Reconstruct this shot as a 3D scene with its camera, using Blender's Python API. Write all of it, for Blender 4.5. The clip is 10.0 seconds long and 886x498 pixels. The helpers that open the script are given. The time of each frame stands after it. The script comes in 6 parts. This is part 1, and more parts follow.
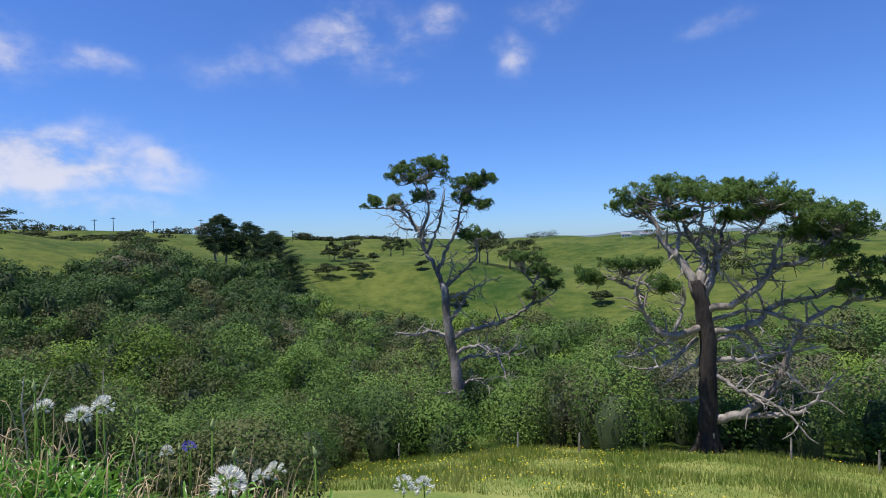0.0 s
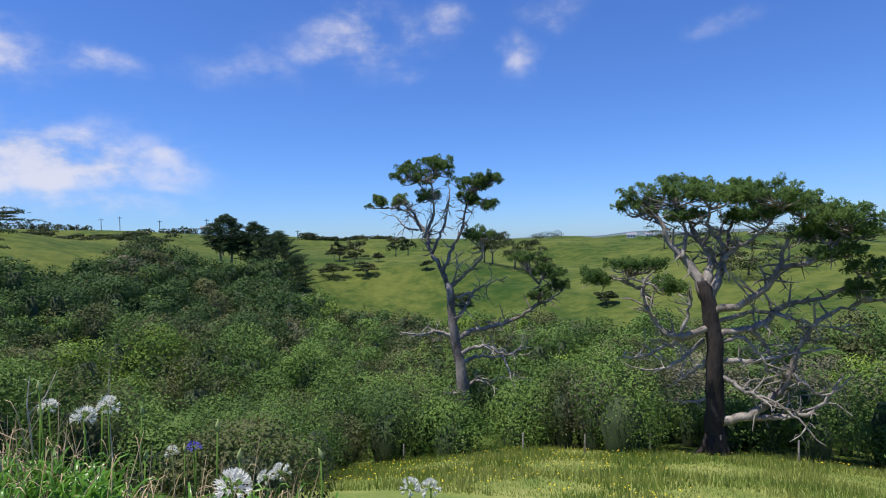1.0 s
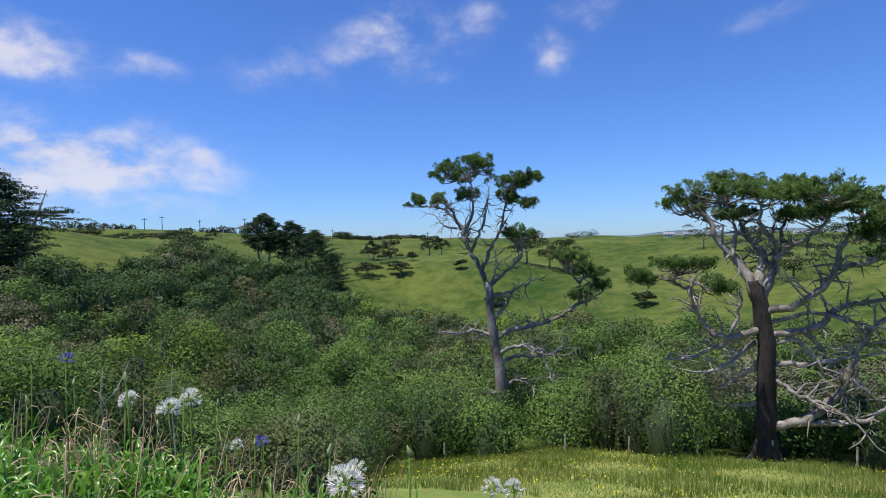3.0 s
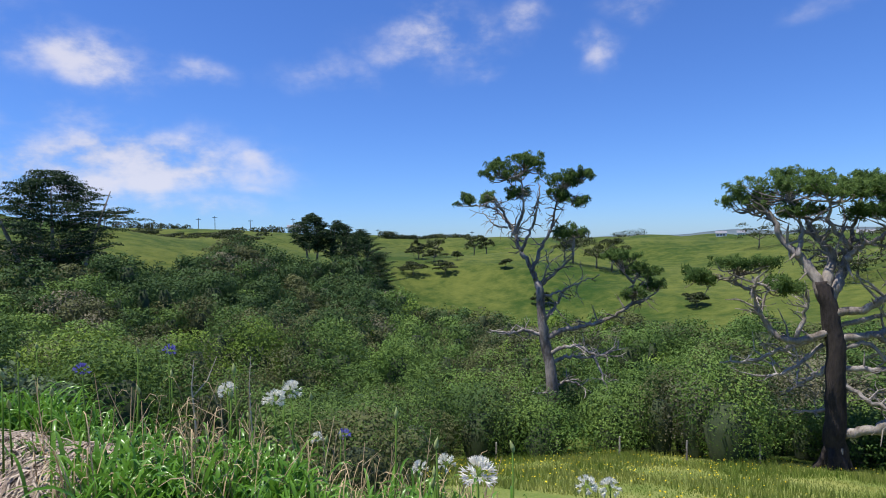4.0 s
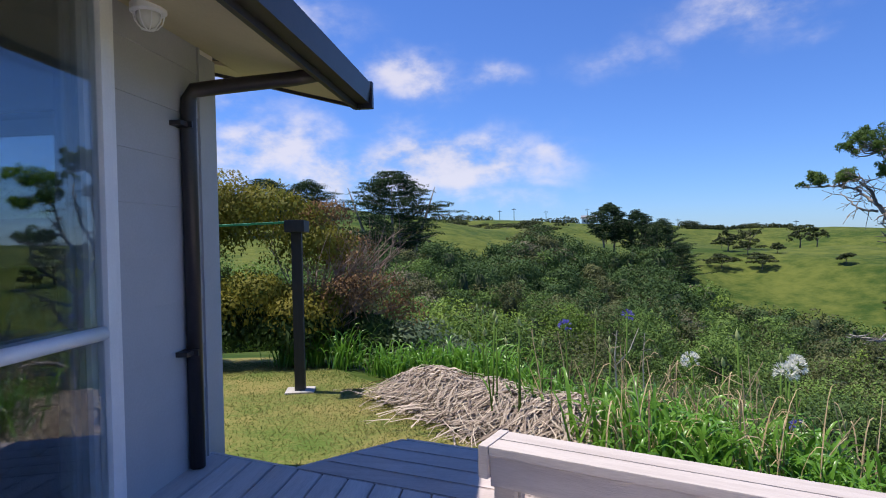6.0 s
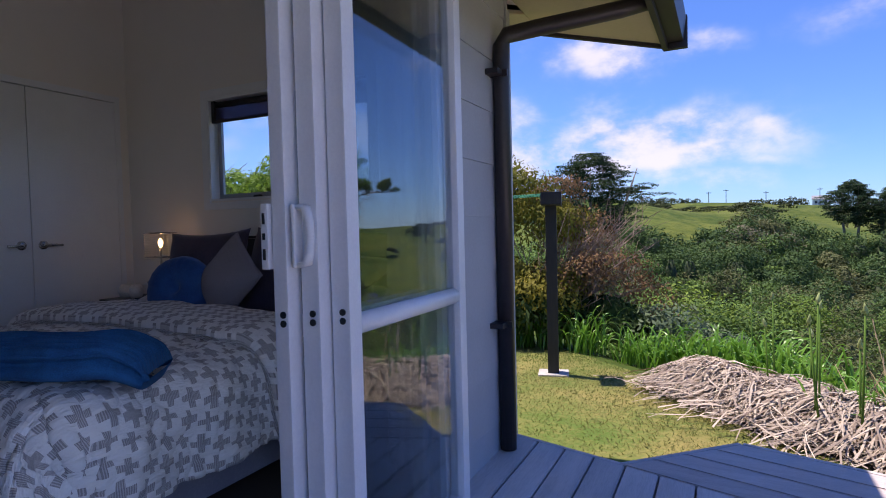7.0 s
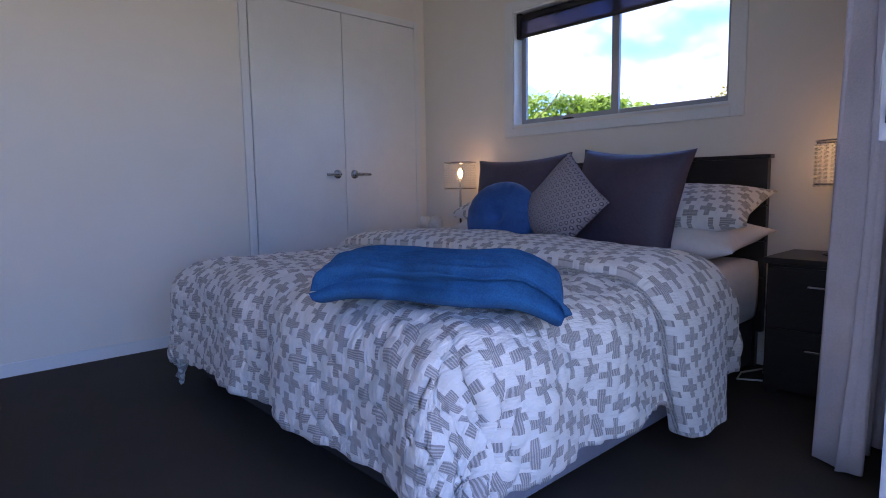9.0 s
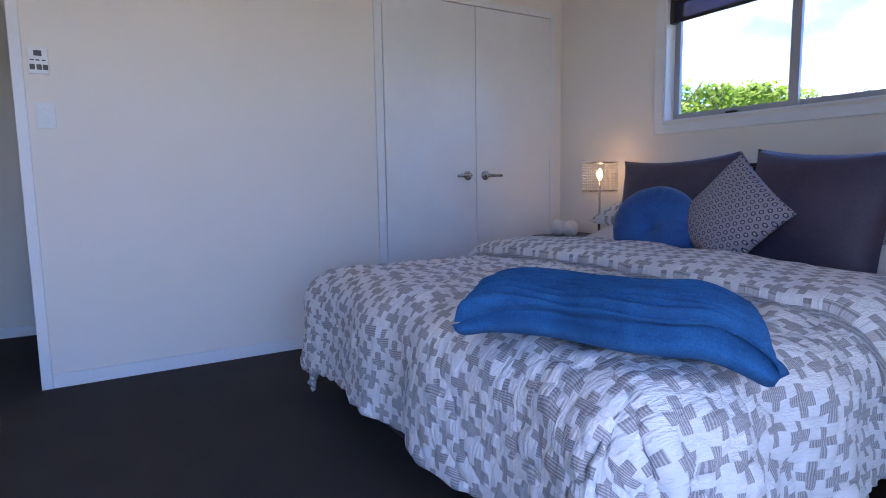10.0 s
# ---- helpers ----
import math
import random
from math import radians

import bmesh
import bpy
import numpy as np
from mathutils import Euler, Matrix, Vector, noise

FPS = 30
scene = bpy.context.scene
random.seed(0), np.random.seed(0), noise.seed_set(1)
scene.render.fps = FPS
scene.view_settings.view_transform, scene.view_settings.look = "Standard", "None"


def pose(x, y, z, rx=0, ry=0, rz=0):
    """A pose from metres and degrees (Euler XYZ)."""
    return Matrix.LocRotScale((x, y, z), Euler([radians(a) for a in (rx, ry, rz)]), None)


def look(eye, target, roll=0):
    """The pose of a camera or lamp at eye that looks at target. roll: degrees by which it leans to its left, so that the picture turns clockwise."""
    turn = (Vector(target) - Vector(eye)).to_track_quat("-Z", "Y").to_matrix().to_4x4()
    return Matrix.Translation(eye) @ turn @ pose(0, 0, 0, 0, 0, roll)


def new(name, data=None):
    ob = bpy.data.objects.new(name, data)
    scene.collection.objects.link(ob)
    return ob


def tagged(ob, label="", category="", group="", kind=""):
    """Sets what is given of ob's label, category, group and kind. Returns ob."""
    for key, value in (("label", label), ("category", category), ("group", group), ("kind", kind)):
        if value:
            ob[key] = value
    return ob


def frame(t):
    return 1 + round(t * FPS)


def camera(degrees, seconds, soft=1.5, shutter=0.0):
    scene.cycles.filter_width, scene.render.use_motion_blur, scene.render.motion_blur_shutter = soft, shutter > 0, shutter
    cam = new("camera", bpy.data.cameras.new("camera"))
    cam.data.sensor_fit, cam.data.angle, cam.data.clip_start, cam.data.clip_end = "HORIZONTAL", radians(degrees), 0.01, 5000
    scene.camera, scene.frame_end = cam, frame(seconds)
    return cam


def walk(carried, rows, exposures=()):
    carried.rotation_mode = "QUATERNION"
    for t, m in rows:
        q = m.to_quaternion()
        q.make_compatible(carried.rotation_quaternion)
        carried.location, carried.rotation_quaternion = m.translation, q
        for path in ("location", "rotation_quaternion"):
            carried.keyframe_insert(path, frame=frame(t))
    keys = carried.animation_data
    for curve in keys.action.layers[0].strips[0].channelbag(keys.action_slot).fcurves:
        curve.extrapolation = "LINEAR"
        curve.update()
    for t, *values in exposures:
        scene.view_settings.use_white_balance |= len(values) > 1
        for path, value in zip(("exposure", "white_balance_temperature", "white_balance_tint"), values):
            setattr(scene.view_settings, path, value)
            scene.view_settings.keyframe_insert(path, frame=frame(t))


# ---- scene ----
cam = camera(75.0, 10.0, soft=1.0)
PATH = [
    (0, (3.372, -0.225, 1.294), (4.349, 1.52, 1.265), -1.6),
    (0.5, (3.375, -0.195, 1.292), (4.343, 1.555, 1.264), -1.6),
    (1, (3.379, -0.18, 1.292), (4.341, 1.573, 1.264), -1.5),
    (1.5, (3.386, -0.168, 1.287), (4.344, 1.587, 1.259), -1.6),
    (2, (3.357, -0.113, 1.283), (4.305, 1.647, 1.254), -1.5),
    (3.5, (2.975, 0.155, 1.247), (3.773, 1.989, 1.221), -1.4),
    (4, (2.8, 0.186, 1.251), (3.523, 2.05, 1.225), -1.4),
    (4.5, (2.542, 0.213, 1.241), (3.133, 2.124, 1.217), -1.5),
    (5, (2.214, 0.246, 1.207), (2.576, 2.213, 1.186), -1.1),
    (6.5, (1.125, 0.531, 1.035), (0.55, 2.446, 0.981), -1.4),
    (7, (0.796, 0.627, 0.993), (-0.081, 2.423, 0.923), -1.4),
    (7.5, (0.52, 0.64, 0.941), (-0.56, 2.32, 0.837), -1.3),
    (8, (0.311, 0.637, 0.892), (-0.88, 2.238, 0.749), -1.0),
    (8.5, (0.148, 0.674, 0.863), (-1.183, 2.156, 0.686), -1.1),
    (9, (0.031, 0.698, 0.861), (-1.436, 2.04, 0.646), -0.9),
    (9.5, (-0.064, 0.732, 0.878), (-1.662, 1.912, 0.648), -1.0),
    (10, (-0.178, 0.756, 0.909), (-1.886, 1.772, 0.681), -0.9),
]
EXPOSURES = [(0, 0.1, 6500, 10), (5.2, 0.12, 6500, 10), (6.5, 0.3, 6750, 16), (7.5, 0.7, 6800, 24), (8.0, 0.92, 6800, 24), (8.5, 1.38, 6850, 20),
             (9.0, 2.1, 6800, 22), (9.5, 2.4, 6700, 20), (10, 2.55, 6700, 20)]
walk(cam, [(t, look(eye, target, roll)) for t, eye, target, roll in PATH], EXPOSURES)

# ---------------------------------------------------------------- world, sun
SUN_DIR = Vector((-0.33, 0.04, 1.0)).normalized()


def nd(tree, kind, **values):
    n = tree.nodes.new(kind)
    for k, v in values.items():
        n.inputs[k.replace("_", " ")].default_value = v
    return n


def mth(tree, op, a, b=None, clamp=False):
    n = tree.nodes.new("ShaderNodeMath")
    n.operation, n.use_clamp = op, clamp
    for i, v in enumerate((a, b)):
        if v is None:
            continue
        if isinstance(v, (int, float)):
            n.inputs[i].default_value = v
        else:
            tree.links.new(v, n.inputs[i])
    return n.outputs[0]


def vmth(tree, op, a, b):
    n = tree.nodes.new("ShaderNodeVectorMath")
    n.operation = op
    tree.links.new(a, n.inputs[0])
    n.inputs[1].default_value = b
    return n


def mixc(tree, fac, a, b, blend="MIX"):
    n = tree.nodes.new("ShaderNodeMix")
    n.data_type, n.blend_type = "RGBA", blend
    for sock, v in ((n.inputs[0], fac), (n.inputs[6], a), (n.inputs[7], b)):
        if isinstance(v, (int, float)):
            sock.default_value = v
        elif isinstance(v, tuple):
            sock.default_value = (*v, 1)
        else:
            tree.links.new(v, sock)
    return n.outputs[2]


def ramp(tree, v, lo, hi):
    n = tree.nodes.new("ShaderNodeMapRange")
    n.interpolation_type = "SMOOTHSTEP"
    n.inputs[1].default_value, n.inputs[2].default_value = lo, hi
    tree.links.new(v, n.inputs[0])
    return n.outputs[0]


def direction(az, el):
    a, e = radians(az), radians(el)
    return Vector((-math.sin(a) * math.cos(e), math.cos(a) * math.cos(e), math.sin(e)))


def build_world():
    world = bpy.data.worlds.new("sky")
    scene.world = world
    world.use_nodes = True
    t = world.node_tree
    sky = t.nodes.new("ShaderNodeTexSky")
    sky.sky_type, sky.sun_disc = "NISHITA", False
    sky.sun_elevation = math.asin(SUN_DIR.z)
    sky.sun_rotation = math.atan2(SUN_DIR.x, SUN_DIR.y)
    sky.air_density, sky.dust_density, sky.ozone_density = 1.0, 0.15, 4.0
    deep = mixc(t, 1.0, sky.outputs[0], SKY_TINT, "MULTIPLY")
    tc = t.nodes.new("ShaderNodeTexCoord")
    ray = tc.outputs["Generated"]
    # clouds: azimuth, elevation, half width and half height in degrees, density
    clouds = [(-21.5, 19.5, 6.0, 2.6, .8), (-18, 18, 4.0, 1.4, .6), (-29.5, 20.6, 2.6, 1.6, .6), (-36.5, 17, 1.6, 1.9, .7),
              (-26, 16.5, 2.2, 1.2, .45), (-11, 16, 5.5, 1.8, .45), (2, 15.5, 2.6, 1.4, .6), (10.5, 15.6, 5, 2.2, .95),
              (5, 7.2, 8.5, 2.6, 1.2), (14, 6.5, 9, 3.0, 1.3), (9.5, 8.0, 6, 2.4, 1.3), (24, 9, 8, 3.2, 1.1), (-3.6, 7.6, 2.4, 1.2, .7), (-3, 5.2, 4, .9, .5),
              (24, 19, 7, 4, .95), (-40, 21, 3, 1.5, .5), (-55, 18.5, 4.5, 1.1, .35), (3, 3.5, 9, 1.6, .55), (11, 11, 4, 1.6, .6),
              (36, 12, 12, 7, 1.0), (48, 26, 12, 6, .8)]
    w1 = nd(t, "ShaderNodeTexNoise", Scale=7.0, Detail=4.0, Roughness=0.6)
    t.links.new(ray, w1.inputs["Vector"])
    drift = t.nodes.new("ShaderNodeVectorMath")
    drift.operation = "MULTIPLY_ADD"
    t.links.new(w1.outputs["Color"], drift.inputs[0])
    drift.inputs[1].default_value = (0.13, 0.13, 0.09)
    t.links.new(vmth(t, "ADD", ray, (-0.065, -0.065, -0.045)).outputs[0], drift.inputs[2])
    bent = drift.outputs[0]
    total = None
    for az, el, w, h, d in clouds:
        c = direction(az, el)
        right = direction(az - 90, 0) / math.tan(radians(w))
        up = direction(az, el + 90) / math.tan(radians(h))
        rel = vmth(t, "SUBTRACT", bent, c).outputs[0]
        a = vmth(t, "DOT_PRODUCT", rel, right).outputs["Value"]
        b = vmth(t, "DOT_PRODUCT", rel, up).outputs["Value"]
        q = mth(t, "ADD", mth(t, "MULTIPLY", a, a), mth(t, "MULTIPLY", b, b))
        g = mth(t, "MULTIPLY", mth(t, "POWER", 2.718, mth(t, "MULTIPLY", q, -0.8)), d)
        front = mth(t, "GREATER_THAN", vmth(t, "DOT_PRODUCT", ray, c).outputs["Value"], 0.0)
        g = mth(t, "MULTIPLY", g, front)
        total = g if total is None else mth(t, "MAXIMUM", total, g)
    mp = vmth(t, "MULTIPLY", ray, (1.0, 1.0, 1.7))
    n1 = nd(t, "ShaderNodeTexNoise", Scale=9.0, Detail=7.0, Roughness=0.58)
    t.links.new(mp.outputs[0], n1.inputs["Vector"])
    body = mth(t, "MULTIPLY", total, mth(t, "ADD", mth(t, "MULTIPLY", n1.outputs[0], 3.0), -0.9))
    fac = mth(t, "MULTIPLY", ramp(t, body, 0.04, 0.95), 0.80)
    # shaded undersides of the cloud bank
    tone = mixc(t, ramp(t, n1.outputs[0], 0.35, 0.62), (5.2, 5.5, 6.7), (7.5, 7.3, 8.0))
    out = mixc(t, fac, deep, tone)
    bg = t.nodes["Background"]
    t.links.new(out, bg.inputs[0])
    bg.inputs[1].default_value = SKY_STRENGTH


SKY_TINT, SKY_STRENGTH = (0.58, 0.87, 1.46), 0.1
build_world()
sun = new("sun", bpy.data.lights.new("sun", "SUN"))
sun.data.energy, sun.data.angle, sun.data.color = 5.0, 0.0095, (1.0, 0.95, 0.87)
sun.matrix_world = look(SUN_DIR * 30, (0, 0, 0))
door_sky = new("door_skylight", bpy.data.lights.new("door_skylight", "AREA"))
door_sky.data.shape, door_sky.data.size, door_sky.data.size_y = "RECTANGLE", 2.2, 1.9
door_sky.data.energy, door_sky.data.color = 1.8, (.62, .80, 1.0)
door_sky.matrix_world = look((-.155, 1.2, 1.02), (-3.0, 1.2, .9))


# ---------------------------------------------------------------- materials
def material(name, a, b=None, rough=0.7, scale=4.0, fine=60.0, bump=0.2, metal=0.0, spread=0.6, stretch=(1, 1, 1), spec=0.5,
             sheen=0.0, island=0.0, per_object=0.0, coords="Object", distance=0.004):
    """Two colours mixed by noise at two scales, with fine relief."""
    m = bpy.data.materials.new(name)
    m.use_nodes = True
    t = m.node_tree
    p = t.nodes["Principled BSDF"]
    tc = t.nodes.new("ShaderNodeTexCoord")
    v = vmth(t, "MULTIPLY", tc.outputs[coords], stretch).outputs[0]
    n1 = nd(t, "ShaderNodeTexNoise", Scale=scale, Detail=5.0, Roughness=0.6)
    n2 = nd(t, "ShaderNodeTexNoise", Scale=fine, Detail=4.0, Roughness=0.65)
    t.links.new(v, n1.inputs["Vector"])
    t.links.new(v, n2.inputs["Vector"])
    f = mth(t, "ADD", mth(t, "MULTIPLY", n1.outputs[0], spread), mth(t, "MULTIPLY", n2.outputs[0], 1 - spread))
    f = ramp(t, f, 0.34, 0.66)
    if island:
        g = t.nodes.new("ShaderNodeNewGeometry")
        f = mth(t, "ADD", mth(t, "MULTIPLY", f, 1 - island), mth(t, "MULTIPLY", g.outputs["Random Per Island"], island))
    if per_object:
        oi = t.nodes.new("ShaderNodeObjectInfo")
        f = mth(t, "ADD", mth(t, "MULTIPLY", f, 1 - per_object), mth(t, "MULTIPLY", oi.outputs["Random"], per_object))
    t.links.new(mixc(t, f, a, b or a), p.inputs["Base Color"])
    p.inputs["Roughness"].default_value, p.inputs["Metallic"].default_value = rough, metal
    p.inputs["Specular IOR Level"].default_value = spec
    p.inputs["Sheen Weight"].default_value = sheen
    if bump:
        bn = t.nodes.new("ShaderNodeBump")
        bn.inputs["Strength"].default_value, bn.inputs["Distance"].default_value = bump, distance
        t.links.new(n2.outputs[0], bn.inputs["Height"])
        t.links.new(bn.outputs[0], p.inputs["Normal"])
    return m


def leaf_material(name, a, b, through_light=0.3, rough=0.6, spec=0.12):
    m = bpy.data.materials.new(name)
    m.use_nodes = True
    t = m.node_tree
    p = t.nodes["Principled BSDF"]
    g = t.nodes.new("ShaderNodeNewGeometry")
    tc = t.nodes.new("ShaderNodeTexCoord")
    n = nd(t, "ShaderNodeTexNoise", Scale=0.35, Detail=3.0)
    t.links.new(tc.outputs["Object"], n.inputs["Vector"])
    f = mth(t, "ADD", mth(t, "MULTIPLY", g.outputs["Random Per Island"], 0.45), mth(t, "MULTIPLY", ramp(t, n.outputs[0], 0.38, 0.62), 0.55))
    c = mixc(t, f, a, b)
    t.links.new(c, p.inputs["Base Color"])
    p.inputs["Roughness"].default_value = rough
    p.inputs["Specular IOR Level"].default_value = spec
    tr = t.nodes.new("ShaderNodeBsdfTranslucent")
    t.links.new(c, tr.inputs[0])
    mx = t.nodes.new("ShaderNodeMixShader")
    mx.inputs[0].default_value = through_light
    t.links.new(p.outputs[0], mx.inputs[1])
    t.links.new(tr.outputs[0], mx.inputs[2])
    t.links.new(mx.outputs[0], t.nodes["Material Output"].inputs[0])
    return m


def glass_material(name, tint=(0.95, 0.97, 0.965), shine=0.05):
    m = bpy.data.materials.new(name)
    m.use_nodes = True
    t = m.node_tree
    t.nodes.remove(t.nodes["Principled BSDF"])
    tr = t.nodes.new("ShaderNodeBsdfTransparent")
    tr.inputs[0].default_value = (*tint, 1)
    gl = nd(t, "ShaderNodeBsdfGlossy", Roughness=0.0)
    fr = nd(t, "ShaderNodeLayerWeight", Blend=0.5)
    mx = t.nodes.new("ShaderNodeMixShader")
    t.links.new(mth(t, "ADD", mth(t, "MULTIPLY", mth(t, "POWER", fr.outputs["Facing"], 4.0), 0.8), shine, True), mx.inputs[0])
    t.links.new(tr.outputs[0], mx.inputs[1])
    t.links.new(gl.outputs[0], mx.inputs[2])
    t.links.new(mx.outputs[0], t.nodes["Material Output"].inputs[0])
    return m


def glow_material(name, colour, strength):
    m = bpy.data.materials.new(name)
    m.use_nodes = True
    p = m.node_tree.nodes["Principled BSDF"]
    p.inputs["Emission Color"].default_value = (*colour, 1)
    p.inputs["Emission Strength"].default_value = strength
    return m


# ---------------------------------------------------------------- mesh helpers
def finish(me, mat_, smooth=False):
    if mat_:
        me.materials.append(mat_)
    if smooth:
        me.polygons.foreach_set("use_smooth", [True] * len(me.polygons))
    return me


def part(name, bm, mat_=None, parent=None, label="", smooth=False):
    """Links a bmesh (or a mesh) as one object under its thing."""
    if isinstance(bm, bmesh.types.BMesh):
        me = bpy.data.meshes.new(name)
        bm.to_mesh(me)
        bm.free()
    else:
        me = bm
    if not me.materials:
        finish(me, mat_, smooth)
    ob = new(name, me)
    if parent:
        ob.parent = parent
    if label:
        ob["label"] = label
    return ob


def thing(name, label, category, group="", at=(0, 0, 0), turn=0):
    ob = new(name)
    ob.matrix_basis = pose(*at, 0, 0, turn)
    return tagged(ob, label, category, group)


def block(bm, x0, x1, y0, y1, z0, z1, bevel=0.0, m=None):
    r = bmesh.ops.create_cube(bm, size=1)
    for v in r["verts"]:
        v.co = Vector(((x0 + x1) / 2 + v.co.x * (x1 - x0), (y0 + y1) / 2 + v.co.y * (y1 - y0), (z0 + z1) / 2 + v.co.z * (z1 - z0)))
    if bevel:
        es = {e for v in r["verts"] for e in v.link_edges}
        out = bmesh.ops.bevel(bm, geom=list(es), offset=bevel, segments=2, affect="EDGES", profile=0.7)
        if m is not None:
            bmesh.ops.transform(bm, matrix=m, verts=list({v for f in out["faces"] for v in f.verts} | {v for v in r["verts"] if v.is_valid}))
    elif m is not None:
        bmesh.ops.transform(bm, matrix=m, verts=r["verts"])
    return bm


def box(x0, x1, y0, y1, z0, z1, bevel=0.0, m=None):
    return block(bmesh.new(), x0, x1, y0, y1, z0, z1, bevel, m)


def tube(bm, pts, radii, sides=8, cap=True):
    """A tapered tube along a line of points."""
    pts = [Vector(p) for p in pts]
    if isinstance(radii, (int, float)):
        radii = [radii] * len(pts)
    rings, side = [], None
    for i, p in enumerate(pts):
        d = (pts[min(i + 1, len(pts) - 1)] - pts[max(i - 1, 0)]).normalized()
        if side is None:
            side = d.orthogonal().normalized()
        side = (side - d * side.dot(d)).normalized()
        up = d.cross(side)
        rings.append([bm.verts.new(p + (side * math.cos(a) + up * math.sin(a)) * radii[i])
                      for a in (2 * math.pi * k / sides for k in range(sides))])
    for a, b in zip(rings, rings[1:]):
        for k in range(sides):
            bm.faces.new((a[k], a[(k + 1) % sides], b[(k + 1) % sides], b[k]))
    if cap:
        bm.faces.new(rings[0][::-1])
        bm.faces.new(rings[-1])
    return bm


def lathe(bm, profile, sides=20, centre=(0, 0, 0)):
    """A turned form from (radius, height) pairs."""
    c = Vector(centre)
    rings = [[bm.verts.new(c + Vector((r * math.cos(a), r * math.sin(a), z))) for a in (2 * math.pi * k / sides for k in range(sides))]
             for r, z in profile]
    for a, b in zip(rings, rings[1:]):
        for k in range(sides):
            bm.faces.new((a[k], a[(k + 1) % sides], b[(k + 1) % sides], b[k]))
    bm.faces.new(rings[0][::-1])
    bm.faces.new(rings[-1])
    return bm


def mesh_np(name, verts, faces, mat_=None, smooth=False):
    """A mesh from arrays: faces all with the same number of corners."""
    me = bpy.data.meshes.new(name)
    n, k = faces.shape
    me.vertices.add(len(verts))
    me.vertices.foreach_set("co", np.ascontiguousarray(verts, dtype=np.float32).ravel())
    me.loops.add(n * k)
    me.loops.foreach_set("vertex_index", np.ascontiguousarray(faces, dtype=np.int32).ravel())
    me.polygons.add(n)
    me.polygons.foreach_set("loop_start", np.arange(0, n * k, k, dtype=np.int32))
    me.polygons.foreach_set("loop_total", np.full(n, k, dtype=np.int32))
    if smooth:
        me.polygons.foreach_set("use_smooth", np.ones(n, dtype=bool))
    me.update(calc_edges=True)
    if mat_:
        me.materials.append(mat_)
    return me


def grid_faces(nu, nv, wrap=False):
    i, j = np.meshgrid(np.arange(nu - (0 if wrap else 1)), np.arange(nv - 1), indexing="ij")
    i2 = (i + 1) % nu
    return np.stack([i * nv + j, i2 * nv + j, i2 * nv + j + 1, i * nv + j + 1], -1).reshape(-1, 4)


rng = np.random.default_rng(7)


def unit(v):
    return v / np.maximum(np.linalg.norm(v, axis=1, keepdims=True), 1e-9)


def leaf_cards(centres, outward, length, width, bend=0.25, along=False):
    """Small pointed leaves: four corners each, folded along the midrib."""
    n = len(centres)
    if along:
        d = unit(outward + rng.normal(0, 0.6, (n, 3)))
        side = unit(np.cross(d, rng.normal(0, 1, (n, 3))))
        nrm = np.cross(side, d)
    else:
        nrm = unit(outward + np.array([0, 0, 0.25]) + rng.normal(0, 0.5, (n, 3)))
        d = unit(np.cross(nrm, rng.normal(0, 1, (n, 3))))
        side = np.cross(d, nrm)
    l = (length * rng.uniform(0.7, 1.3, n))[:, None]
    w = (width * rng.uniform(0.7, 1.3, n))[:, None]
    a = centres - d * l * 0.5
    tip = centres + d * l * 0.5 - nrm * l * bend * 0.4
    flip = np.sign((nrm * outward).sum(1, keepdims=True) + 1e-9)
    side = side * flip
    v = np.stack([a, centres + side * w * 0.5 - nrm * w * bend, tip, centres - side * w * 0.5 - nrm * w * bend], 1)
    return v.reshape(-1, 3), np.arange(4 * n).reshape(n, 4), nrm * flip


def crown_points(centre, rx, rz, n, lobes=7, under=-0.35):
    """Points and outward directions on a lumpy crown."""
    c = unit(rng.normal(0, 1, (lobes, 3))) * np.array([0.62, 0.62, 0.5])
    c[:, 2] = np.abs(c[:, 2]) * 0.9
    c = np.vstack([c, [[0, 0, 0.15]]])
    rad = np.append(rng.uniform(0.36, 0.55, lobes), 0.7)
    k = rng.choice(lobes + 1, n, p=rad ** 2 / (rad ** 2).sum())
    d = unit(rng.normal(0, 1, (n, 3)))
    d[:, 2] = np.where(d[:, 2] < under, -d[:, 2], d[:, 2])
    p = c[k] + d * (rad[k] * rng.uniform(0.78, 1.06, n))[:, None]
    return centre + p * np.array([rx, rx, rz]), d


class Leaves:
    """Collects leaf cards into one mesh; soft blends each leaf's normal with that of its crown."""

    def __init__(self, soft=0.0):
        self.v, self.f, self.nrm, self.n, self.soft = [], [], [], 0, soft

    def add(self, pts, out, length, width, bend=0.25, along=False, crown=None):
        v, f, nrm = leaf_cards(pts, out, length, width, bend, along)
        self.v.append(v)
        self.f.append(f + self.n)
        self.n += len(v)
        if self.soft:
            self.nrm.append(np.repeat(unit((out if crown is None else crown) * self.soft + nrm * (1 - self.soft)), 4, axis=0))

    def mesh(self, name, mat_):
        me = mesh_np(name, np.vstack(self.v), np.vstack(self.f), mat_, self.soft > 0)
        if self.soft:
            me.normals_split_custom_set_from_vertices(np.vstack(self.nrm))
        return me


